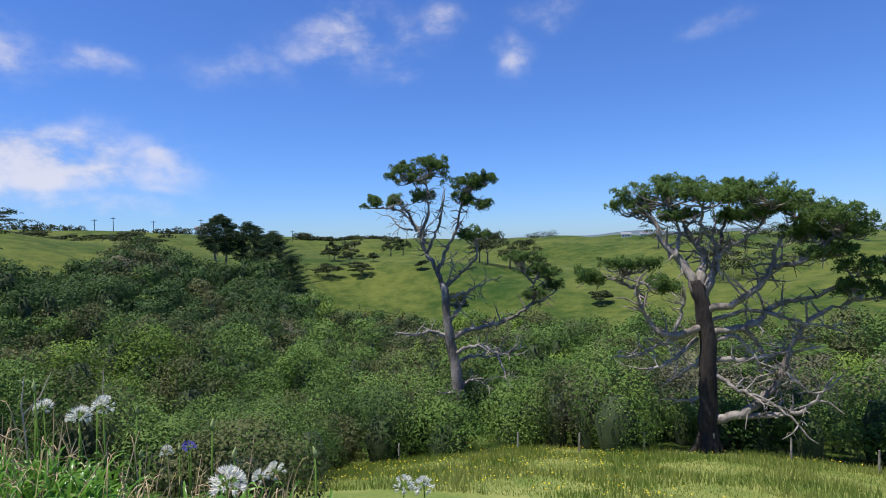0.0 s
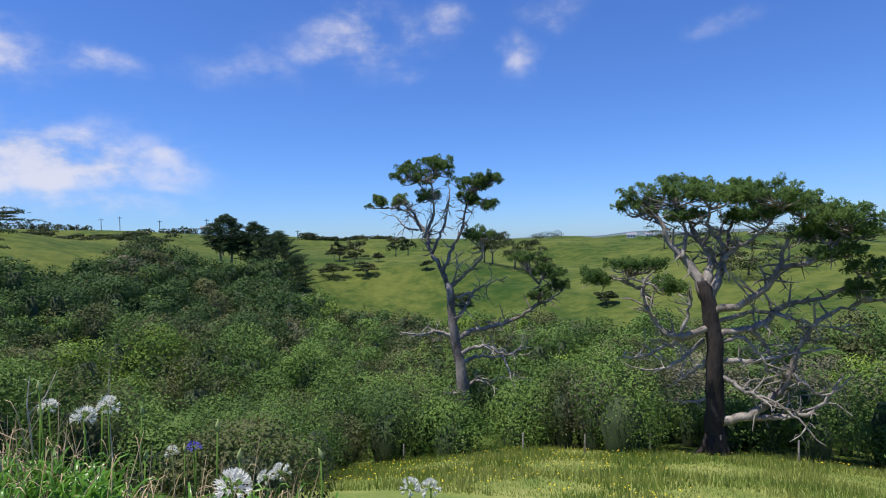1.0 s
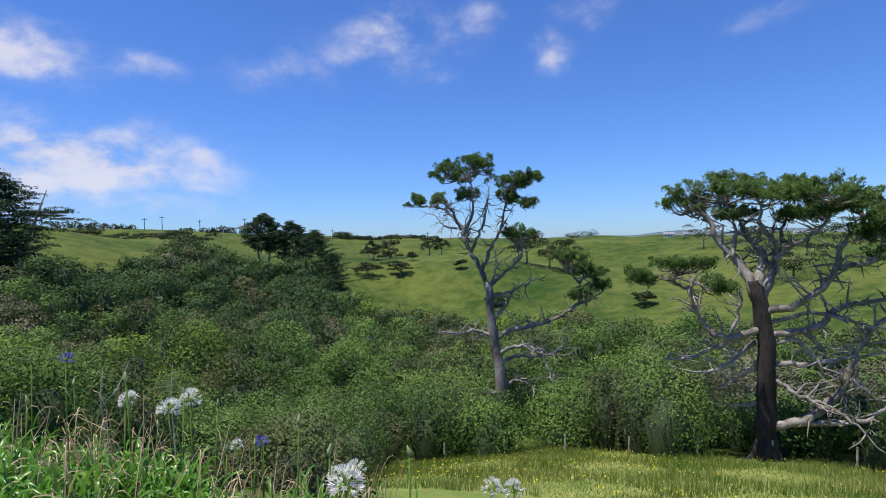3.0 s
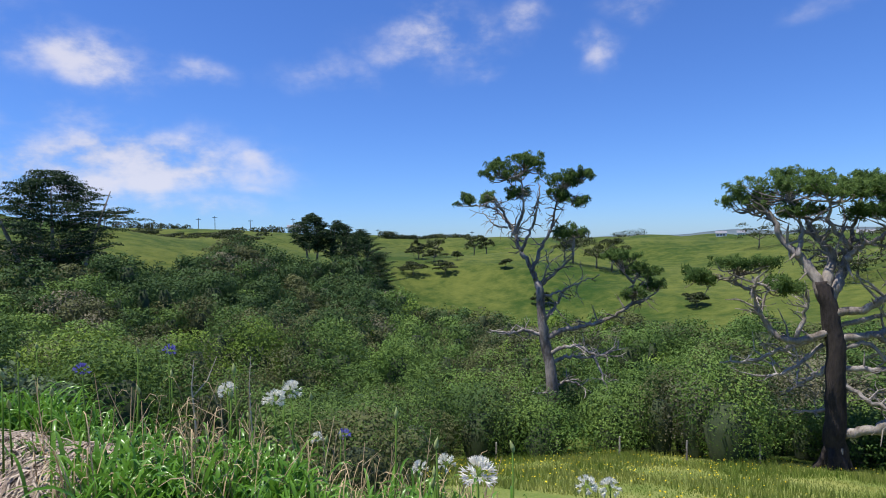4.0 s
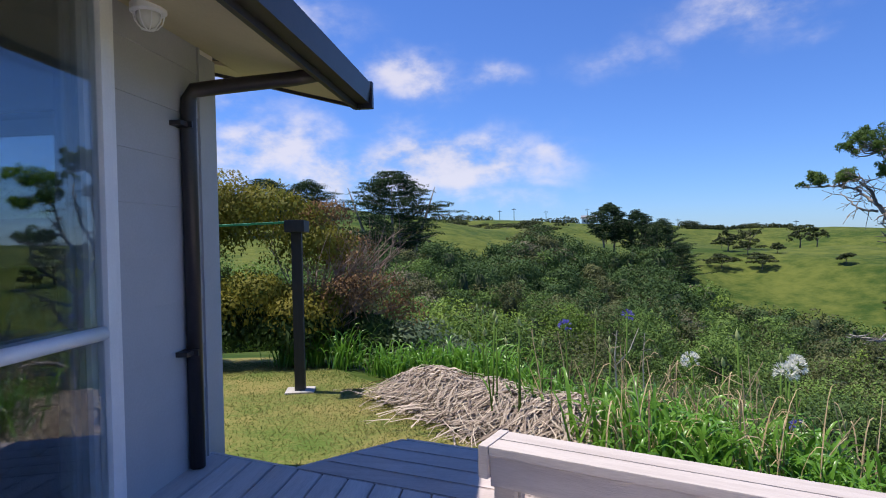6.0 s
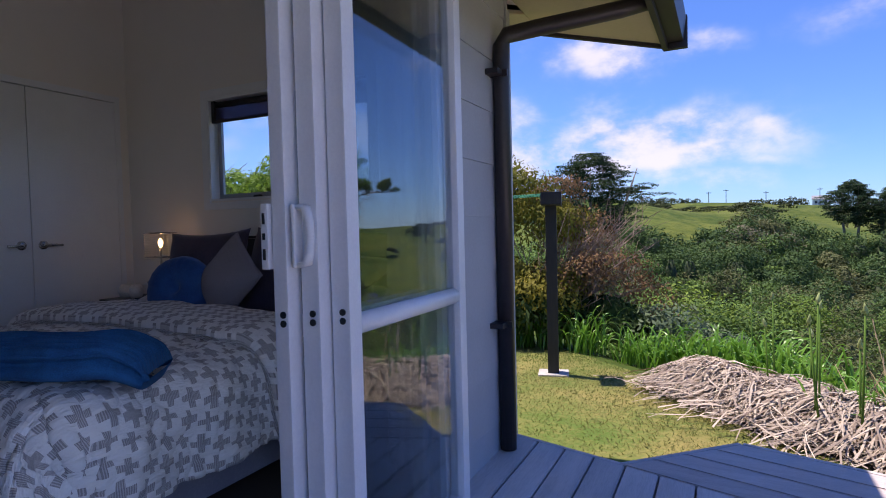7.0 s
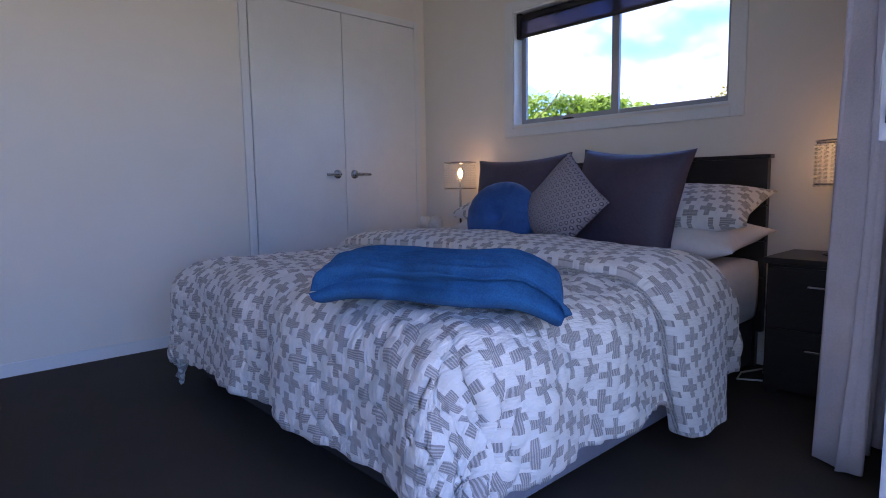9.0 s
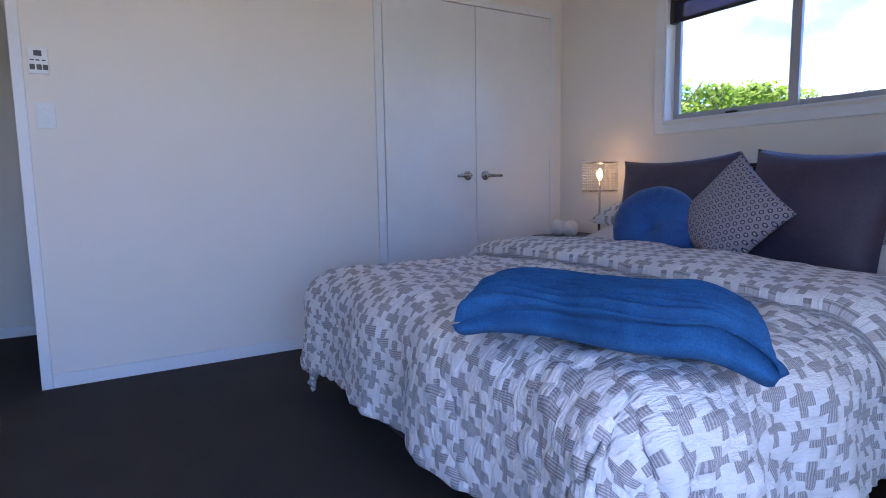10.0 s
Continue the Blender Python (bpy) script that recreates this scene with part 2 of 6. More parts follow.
# materials by name
WHITE_PAINT = material("white_wall_paint", (.84, .78, .72), (.80, .745, .685), .6, 1.5, 180, .08)
TRIM_WHITE = material("white_trim_paint", (.82, .82, .82), (.76, .76, .77), .35, 3, 90, .05)
ALU_WHITE = material("white_powder_coat", (.78, .77, .77), (.70, .69, .70), .35, 5, 120, .04)
ALU_GREY = material("grey_aluminium", (.42, .42, .44), (.36, .36, .38), .35, 5, 120, .04, .3)
BOARD_PAINT = material("grey_weatherboard_paint", (.43, .43, .45), (.38, .38, .40), .55, 2.2, 90, .15)
SOFFIT = material("cream_soffit_paint", (.55, .47, .30), (.48, .41, .25), .65, 2, 80, .1)
DARK_METAL = material("dark_brown_gutter", (.022, .016, .018), (.035, .027, .028), .4, 4, 90, .05)
DARK_TIMBER = material("dark_stained_post", (.016, .014, .014), (.032, .028, .026), .6, 6, 60, .3, stretch=(1, 1, .1))
DECK_WOOD = material("weathered_grey_decking", (.40, .345, .325), (.70, .62, .58), .8, 5, 70, .5, stretch=(3, .3, 3), per_object=.45)
DECK_WOOD_X = material("weathered_grey_bench", (.44, .38, .35), (.60, .54, .50), .8, 5, 70, .4, stretch=(.3, 3, 3), per_object=.3)
DECK_GAP_SHADE = material("deck_gap_shade", (.015, .013, .012), (.028, .025, .022), .9, 8, 60, .2)
GROUND = material("pasture_grass", (.026, .060, .009), (.128, .148, .030), .9, .03, .32, .8, spread=.55, spec=.12, distance=.7)
LAWN = material("dry_mown_lawn", (.095, .15, .028), (.27, .22, .075), .9, 1.3, 26, .6, spread=.6, spec=.15, distance=.02)
SOIL = material("brown_garden_soil", (.05, .034, .024), (.11, .078, .055), .95, 4, 60, .8)
DRY_LEAF = material("dry_leaf_straw", (.15, .105, .078), (.60, .50, .39), .8, 5, 60, .2, island=.9)
STRAP_LEAF = leaf_material("strap_leaf_green", (.080, .22, .022), (.24, .44, .06), .35, .30, .4)
PALE_BRANCH = material("pale_bare_branch", (.40, .33, .26), (.62, .55, .46), .85, 8, 60, .3)
STALK = leaf_material("stalk_green", (.10, .20, .03), (.18, .27, .06), .1)
TAN_STALK = material("dead_stalk_tan", (.30, .205, .10), (.58, .45, .27), .8, 8, 60, .2, island=.4)
PETAL_WHITE = leaf_material("white_petal", (.84, .85, .74), (.93, .92, .88), .4)
PETAL_BLUE = leaf_material("violet_blue_petal", (.16, .15, .55), (.26, .24, .72), .25)
BARK = material("grey_pine_bark", (.085, .066, .052), (.36, .315, .27), .9, 1.4, 9, .9, stretch=(1, 1, .35), distance=.05)
# dark brown bark, deepened further for the shade on the broad pine's trunk
SHADED_BARK = material("shaded_brown_bark", (.014, .010, .009), (.055, .042, .037), .95, 1.4, 9, .9, stretch=(1, 1, .35), distance=.05)
DEAD_BARK = material("bleached_dead_limb", (.13, .108, .092), (.42, .375, .33), .9, 2, 12, .7, distance=.03)
NEEDLES = leaf_material("pine_needles", (.050, .105, .027), (.155, .235, .064), .42)
CYPRESS = leaf_material("dark_cypress_foliage", (.018, .042, .018), (.050, .085, .030), .1)
GLASS = glass_material("window_glass", shine=.03)
DOOR_GLASS = glass_material("door_glass", (.80, .84, .86), .11)
CARPET = material("charcoal_carpet", (.028, .0225, .0195), (.045, .036, .031), .95, 3, 260, .6, spread=.4)
CHROME = material("brushed_chrome", (.55, .54, .53), (.45, .45, .45), .25, 6, 90, .03, 1.0)
BLACK_WOOD = material("black_stained_wood", (.012, .010, .010), (.024, .019, .018), .38, 5, 60, .1, stretch=(.3, 1, 1))
# ---------------------------------------------------------------- ground
HUB = Vector((2.4, 0.3))
RADII = [0, 4, 7, 12, 20, 26, 45, 80, 120, 170, 280, 500]
LAND = {  # azimuth: ground heights at RADII
    40: [-.3, -.3, -.42, -.9, -2.2, -3, -5, -2, 3, 9, 13, 14],
    24: [-.3, -.3, -.45, -1.0, -3.2, -4.5, -6, -2.5, 3, 7.5, 11, 12],
    12: [-.3, -.35, -.7, -2.3, -5, -6.5, -8, -4, .8, 6, 10.6, 10],
    0: [-.3, -.4, -1.0, -3, -6.4, -8, -10.5, -8.5, -2.6, 3, 8.4, 8],
    -10: [-.35, -.55, -1.6, -3.6, -7, -8.6, -12, -13.5, -9.0, -3.5, 5.6, 5],
    -20: [-.4, -.85, -2.2, -4, -6.7, -8.8, -13, -17, -16, -8, 2.4, 2],
    -40: [-.4, -1.05, -2.6, -4.3, -6.35, -8, -12, -17, -13, -6, 0, -.8],
    -65: [-.4, -1.05, -2.6, -4.3, -5.9, -7.2, -11, -14, -9, -4, -.6, -2],
}
COLUMNS = sorted(LAND)


def land(az, r):
    """Ground height at an azimuth (degrees, left of +y) and distance from the hub."""
    az = max(COLUMNS[0], min(COLUMNS[-1], az))
    k = max(i for i in range(len(COLUMNS) - 1) if COLUMNS[i] <= az)
    a, b = COLUMNS[k], COLUMNS[k + 1]
    f = (az - a) / (b - a)
    f = f * f * (3 - 2 * f)
    z = np.interp(r, RADII, LAND[a]) * (1 - f) + np.interp(r, RADII, LAND[b]) * f
    if r > 60:
        x, y = HUB.x - r * math.sin(radians(az)), HUB.y + r * math.cos(radians(az))
        z += min(1.0, (r - 60) / 80) * noise.noise(Vector((x * .018, y * .018, 3.1))) * min(r * .018, 4.5)
        z += min(1.0, (r - 60) / 80) * noise.noise(Vector((x * .05, y * .05, 8.0))) * 1.1
        # gullies and spurs on the far slope, dying out before the skyline
        if 110 < r < 275:
            fold = abs(noise.noise(Vector((x * .013 + y * .006, y * .009 - x * .004, 5.5))))
            z += (.32 - fold) * 11.0 * min(1.0, (r - 110) / 40) * min(1.0, (275 - r) / 60)
    return z


def ground_at(x, y):
    dx, dy = x - HUB.x, y - HUB.y
    return land(math.degrees(math.atan2(-dx, dy)), math.hypot(dx, dy))


def polar(az, r):
    a = radians(az)
    return HUB.x - r * math.sin(a), HUB.y + r * math.cos(a)


def build_ground():
    az = np.concatenate([np.arange(-110, 70, 0.75), np.arange(70, 250, 6.0)])
    rs = np.concatenate([np.arange(0.01, 12, .5), np.geomspace(12, 600, 110), [900, 1500, 2600, 4200]])
    v = []
    for a in az:
        for r in rs:
            x, y = polar(a, r)
            v.append((x, y, land(a if a < 180 else a - 360, r) - (max(r - 600, 0) * .004)))
    part("ground", mesh_np("ground", np.array(v), grid_faces(len(az), len(rs), True)[:, ::-1], GROUND, True))
    tagged(bpy.data.objects["ground"], "rolling green pasture and valley land", "ground", kind="structure")


build_ground()


def build_lawn():
    """Mown lawn beside the deck, a thin sheet over the ground with a curved edge."""
    bm = bmesh.new()
    n = 26
    rows = []
    for i in range(n + 1):
        y = 2.6 + (9.4 - 2.6) * i / n
        edge = np.interp(y, [2.6, 4.3, 4.8, 6.2, 7.0, 8.2, 9.4], [2.3, 1.55, .95, .15, -.5, -1.3, -2.4])
        row = []
        for k in range(15):
            x = -6 + (edge + 6) * k / 14 + (0.05 * math.sin(y * 9) if k == 14 else 0)
            row.append(bm.verts.new((x, y, ground_at(x, y) + .012 + .012 * noise.noise(Vector((x * 2, y * 2, 0))))))
        rows.append(row)
    for a, b in zip(rows, rows[1:]):
        for k in range(14):
            bm.faces.new((a[k], a[k + 1], b[k + 1], b[k]))
    ob = part("lawn", bm, LAWN, smooth=True)
    tagged(ob, "mown lawn with dry yellowish patches", "lawn", kind="structure")
    # short blades
    m = 26000
    y = rng.uniform(3.0, 8.6, m)
    edge = np.interp(y, [2.6, 4.3, 4.8, 6.2, 7.0, 8.2, 9.4], [2.3, 1.55, .95, .15, -.5, -1.3, -2.4])
    x = edge - np.abs(rng.normal(0, 1.6, m))
    keep = (x > -4) & ~((y < 3.55) & (x > .3)) & ~((x < .3) & (y < 3.4))
    x, y = x[keep], y[keep]
    z = np.array([ground_at(a, b) for a, b in zip(x, y)]) + .012
    h = rng.uniform(.008, .024, len(x))
    th = rng.uniform(0, 6.28, len(x))
    lean = rng.normal(0, .018, (len(x), 2))
    w = .004
    base = np.stack([x, y, z], 1)
    s = np.stack([np.cos(th) * w, np.sin(th) * w, np.zeros_like(x)], 1)
    tip = base + np.stack([lean[:, 0], lean[:, 1], h], 1)
    v = np.stack([base - s, base + s, tip], 1).reshape(-1, 3)
    ob = part("lawn_grass", mesh_np("lawn_grass", v, np.arange(len(v)).reshape(-1, 3), leaf_material("lawn_blades", (.085, .15, .026), (.23, .215, .075), .3)))
    tagged(ob, "short mown grass blades, part dry", "grass", kind="stuff")


build_lawn()


def build_paddock_grass():
    """Longer grass with small yellow flowers on the sloping paddock below."""
    az = np.arange(-100, -16.9, 1.5)
    rs = np.arange(11.0, 26.1, .5)
    v = [(*polar(a, r), land(a, r) + .03 - .08 * (r > 25.6 or r < 11.2 or a > -17.5)) for a in az for r in rs]
    sward = material("paddock_sward", (.13, .19, .035), (.30, .31, .09), .9, .6, 12, .7, spec=.15, distance=.04)
    tagged(part("paddock", mesh_np("paddock", np.array(v), grid_faces(len(az), len(rs))[:, ::-1], sward, True)), "sunlit yellow-green grazing paddock below the garden", "paddock", kind="structure")
    blades, dots = [], Leaves()
    m = 42000
    az = rng.uniform(-72, -19, m)
    r = np.sqrt(rng.uniform(13.5 ** 2, 25.5 ** 2, m))
    x, y = HUB.x - r * np.sin(np.radians(az)), HUB.y + r * np.cos(np.radians(az))
    z = np.array([land(a, b) for a, b in zip(az, r)])
    base = np.stack([x, y, z], 1)
    h = rng.uniform(.06, .24, m) * (0.6 + .8 * (np.sin(x * .9) * np.cos(y * 1.1) > -.2))
    th = rng.uniform(0, 6.28, m)
    s = np.stack([np.cos(th), np.sin(th), th * 0], 1) * .016
    tip = base + np.stack([rng.normal(0, .05, m), rng.normal(0, .05, m), h], 1)
    v = np.stack([base - s, base + s, tip], 1).reshape(-1, 3)
    ob = part("paddock_grass", mesh_np("paddock_grass", v, np.arange(3 * m).reshape(-1, 3), leaf_material("paddock_blades", (.14, .22, .035), (.34, .36, .10), .3)))
    tagged(ob, "long paddock grass, yellow-green and sunlit", "grass", kind="stuff")
    k = rng.choice(m, 1100)
    k = k[np.sin(x[k] * .5 + 1) + np.cos(y[k] * .4) > -.3]
    dots.add(base[k] + np.array([0, 0, .2]), np.tile([0, 0, 1.0], (len(k), 1)), .05, .05)
    ob = part("yellow_wildflowers", dots.mesh("yellow_wildflowers", leaf_material("yellow_petal", (.75, .55, .02), (.85, .70, .05), .2)))
    tagged(ob, "scattered small yellow wildflowers in the paddock", "flowers", kind="stuff")


build_paddock_grass()


# ---------------------------------------------------------------- native bush filling the valley
BUSH_FAR = ([-80, -65, -51, -41, -30, -17, -12, -7, -2, 3, 9, 14, 22, 40], [70, 72, 80, 92, 100, 114, 126, 134, 128, 94, 76, 66, 50, 26])


def build_bush():
    kinds = [  # share, colours, leaf length
        ("manuka_scrub", "olive-green dense manuka scrub across the valley", (.048, .060, .023), (.165, .180, .072), .5, .28),
        ("broadleaf_bush", "glossy mid-green broadleaf bush canopy", (.045, .092, .021), (.165, .260, .062), .8, .26),
        ("dark_bush", "dark green rounded bush canopy", (.028, .060, .018), (.095, .160, .050), .7, .20),
        ("bright_bush", "bright yellow-green young bush foliage", (.10, .17, .024), (.23, .33, .06), .8, .08),
        ("grey_bush", "grey-green and brownish bush with twigs", (.12, .125, .075), (.24, .22, .14), .5, .10),
        ("bush", "fresh green mixed native bush", (.075, .15, .03), (.20, .30, .07), .6, .13),
    ]
    sets = [Leaves(.58) for _ in kinds]
    shares = np.array([k[5] for k in kinds])
    cores_v, cores_f, count = [], [], 0
    u = np.linspace(0, 2 * np.pi, 9)[:-1]
    r = 9.5
    while r < 146:
        dr = 1.45 + .020 * r
        step = math.degrees(dr * 1.02 / r)
        az = -76 + step * rng.uniform(0, 1)
        while az < 38:
            a = az + rng.normal(0, step * .22)
            rr = r + rng.normal(0, dr * .25)
            az += step
            far = np.interp(a, *BUSH_FAR)
            if rr > far + 1.5 * math.sin(a * 1.7):
                continue
            near = np.interp(a, [-76, -66, -40, -26, -21, -15, 6, 16, 40], [25.5, 25, 24.0, 23.0, 19, 11, 10.5, 13, 15])
            if rr < near or (math.radians(abs(a + 32.6)) * rr < 1.5 and abs(rr - 30.6) < 1.6):
                continue
            x, y = polar(a, rr)
            z = land(a, rr)
            blob = noise.noise(Vector((x * .07, y * .07, 9.0)))
            # far left slope favours dark scrub, which also stands in for cloud shade
            sel = int(np.argmax(np.log(shares) + .9 * np.array([noise.noise(Vector((x * .09, y * .09, 20.0 + 7 * q))) * 2.2 for q in range(len(kinds))])
                                + rng.gumbel(0, .55, len(kinds))
                                + (np.array([.2, -.6, 1.3, -2.5, -.3, -1.5]) if a > -15 and rr > 58 else np.array([0, .4, -.5, .7, -1.2 if rr < 24 else 0, .8]) if rr < 48 else 0)))
            if -4 < a < 9 and rr > 85 and sel in (3, 5):
                sel = 2
            rx = dr * rng.choice([.52, .7, .85, 1.0, 1.2]) * rng.uniform(.92, 1.08)
            tall = (.9 + 1.0 * blob + rng.uniform(0, 2.3)) * np.interp(rr, [10, 24, 40, 100, 145], [.55, .9, 1.25, 1.4, 1.0])
            rz = rx * rng.uniform(.7, 1.0)
            rz = max(rz, tall * (1.0 if rr < 36 else .75))
            c = np.array([x, y, z + max(tall, .3) * (.55 if rr < 36 else 1.0)])
            n = int(np.clip(58000 / rr, 400, 5200) * (rx / dr) ** 2 * 1.2)
            p, d = crown_points(c, rx, rz, n, 9, -.9)
            size = np.clip(.0039 * rr, .068, .42)
            sets[sel].add(p, d, size * (1 + kinds[sel][4] * .4), size * .62)
            # inner mass, so that no ground shows through; dark colour stands for inner shade
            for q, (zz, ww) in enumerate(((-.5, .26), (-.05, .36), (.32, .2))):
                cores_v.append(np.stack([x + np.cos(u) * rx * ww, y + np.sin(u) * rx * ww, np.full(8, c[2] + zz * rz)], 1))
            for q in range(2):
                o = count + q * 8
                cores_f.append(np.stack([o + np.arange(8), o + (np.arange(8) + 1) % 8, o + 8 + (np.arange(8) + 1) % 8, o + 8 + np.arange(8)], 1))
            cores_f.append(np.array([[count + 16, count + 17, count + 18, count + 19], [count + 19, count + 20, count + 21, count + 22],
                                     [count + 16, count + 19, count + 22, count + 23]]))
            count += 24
        r += dr * .92
    for (name, label, a, b, _, _), s in zip(kinds, sets):
        ob = part(name, s.mesh(name, leaf_material(name + "_leaf", a, b, .25)))
        tagged(ob, label, "bush", kind="stuff")
    me = mesh_np("bush_core", np.vstack(cores_v), np.vstack(cores_f), material("bush_core_shade", (.026, .045, .015), (.05, .07, .025), .9, 2, 20, .4))
    tagged(part("bush_core", me), "solid crown cores, dark green in place of the shade inside the bush", "bush", kind="stuff")


def foliage_part(parent, name, spots, mat_, leaf, per, label="", lobes=6):
    """A crown of many leaves on several clumps: (centre, radius across, radius up)."""
    s = Leaves(.6)
    for c, rx, rz in spots:
        p, d = crown_points(np.array(c), rx, rz, int(per * rx * rx), lobes)
        s.add(p, d, leaf, leaf * .5)
    return part(name, s.mesh(name, mat_), None, parent, label)


def build_conifer(name, label, az, r, height, width, base_z=None, stems=2, lean=0.0, group="", bare=0.3, seed=1):
    """A dark macrocarpa: forked stems and flat layered sprays of foliage."""
    g = np.random.default_rng(seed)
    x, y = polar(az, r)
    z = land(az, r) - .2 if base_z is None else base_z
    tree = thing(name, label, "tree", group, (x, y, z))
    right = Vector((math.cos(radians(az)), math.sin(radians(az)), 0))
    deep = Vector((-right.y, right.x, 0))
    for k in range(stems):
        off = right * width * (.18 * (k - (stems - 1) / 2))
        top = off * 2.2 + Vector((0, 0, height * .86)) + right * lean
        bm = bmesh.new()
        tube(bm, [off, off * 1.2 + Vector((0, 0, height * .25)), off * 1.7 + Vector((0, 0, height * .55)), top],
             [height * .026, height * .02, height * .013, height * .004], 7)
        part("trunk", bm, BARK, tree, smooth=True)
    s = Leaves(.6)
    limbs = bmesh.new()
    n = int(44 * stems ** .5 + 30)
    for k in range(n):
        h = bare + (1 - bare) * ((k + .5) / n)
        q01 = (h - bare) / (1 - bare)
        out = width * .5 * (1 - q01 ** 2.2) ** .7 * (.72 + .5 * min(1, q01 * 2.5)) * g.uniform(.3, 1.15)
        a = k * 2.4 + g.uniform(-.4, .4)
        dirn = (right * math.cos(a) + deep * math.sin(a) * .8)
        tipp = dirn * out + right * lean * h + Vector((0, 0, height * (h + g.uniform(-.02, .03))))
        root = right * (width * .12 * math.copysign(1, math.cos(a)) * (stems > 1)) * h + Vector((0, 0, height * (h - .1)))
        tube(limbs, [root, (root + tipp) / 2 - Vector((0, 0, height * .01)), tipp], [height * .006, height * .004, .03], 5, False)
        for q in range(3):
            c = tipp.lerp(root, q * .26)
            p, d = crown_points(np.array(c), width * g.uniform(.08, .17), height * g.uniform(.022, .05), 110, 5)
            s.add(p, d, height * .022, height * .010)
    part("limb", limbs, BARK, tree, smooth=True)
    part("crown", s.mesh("crown", CYPRESS), None, tree, "dark layered cypress foliage")
    return tree


def spline(points, steps=6):
    """A smooth line through waypoints."""
    p = [points[0] * 2 - points[1]] + points + [points[-1] * 2 - points[-2]]
    out = []
    for a, b, c, d in zip(p, p[1:], p[2:], p[3:]):
        for k in range(steps):
            t = k / steps
            out.append((b * 2 + (c - a) * t + (a * 2 - b * 5 + c * 4 - d) * t * t + (b * 3 - a - c * 3 + d) * t ** 3) / 2)
    return out + [points[-1]]


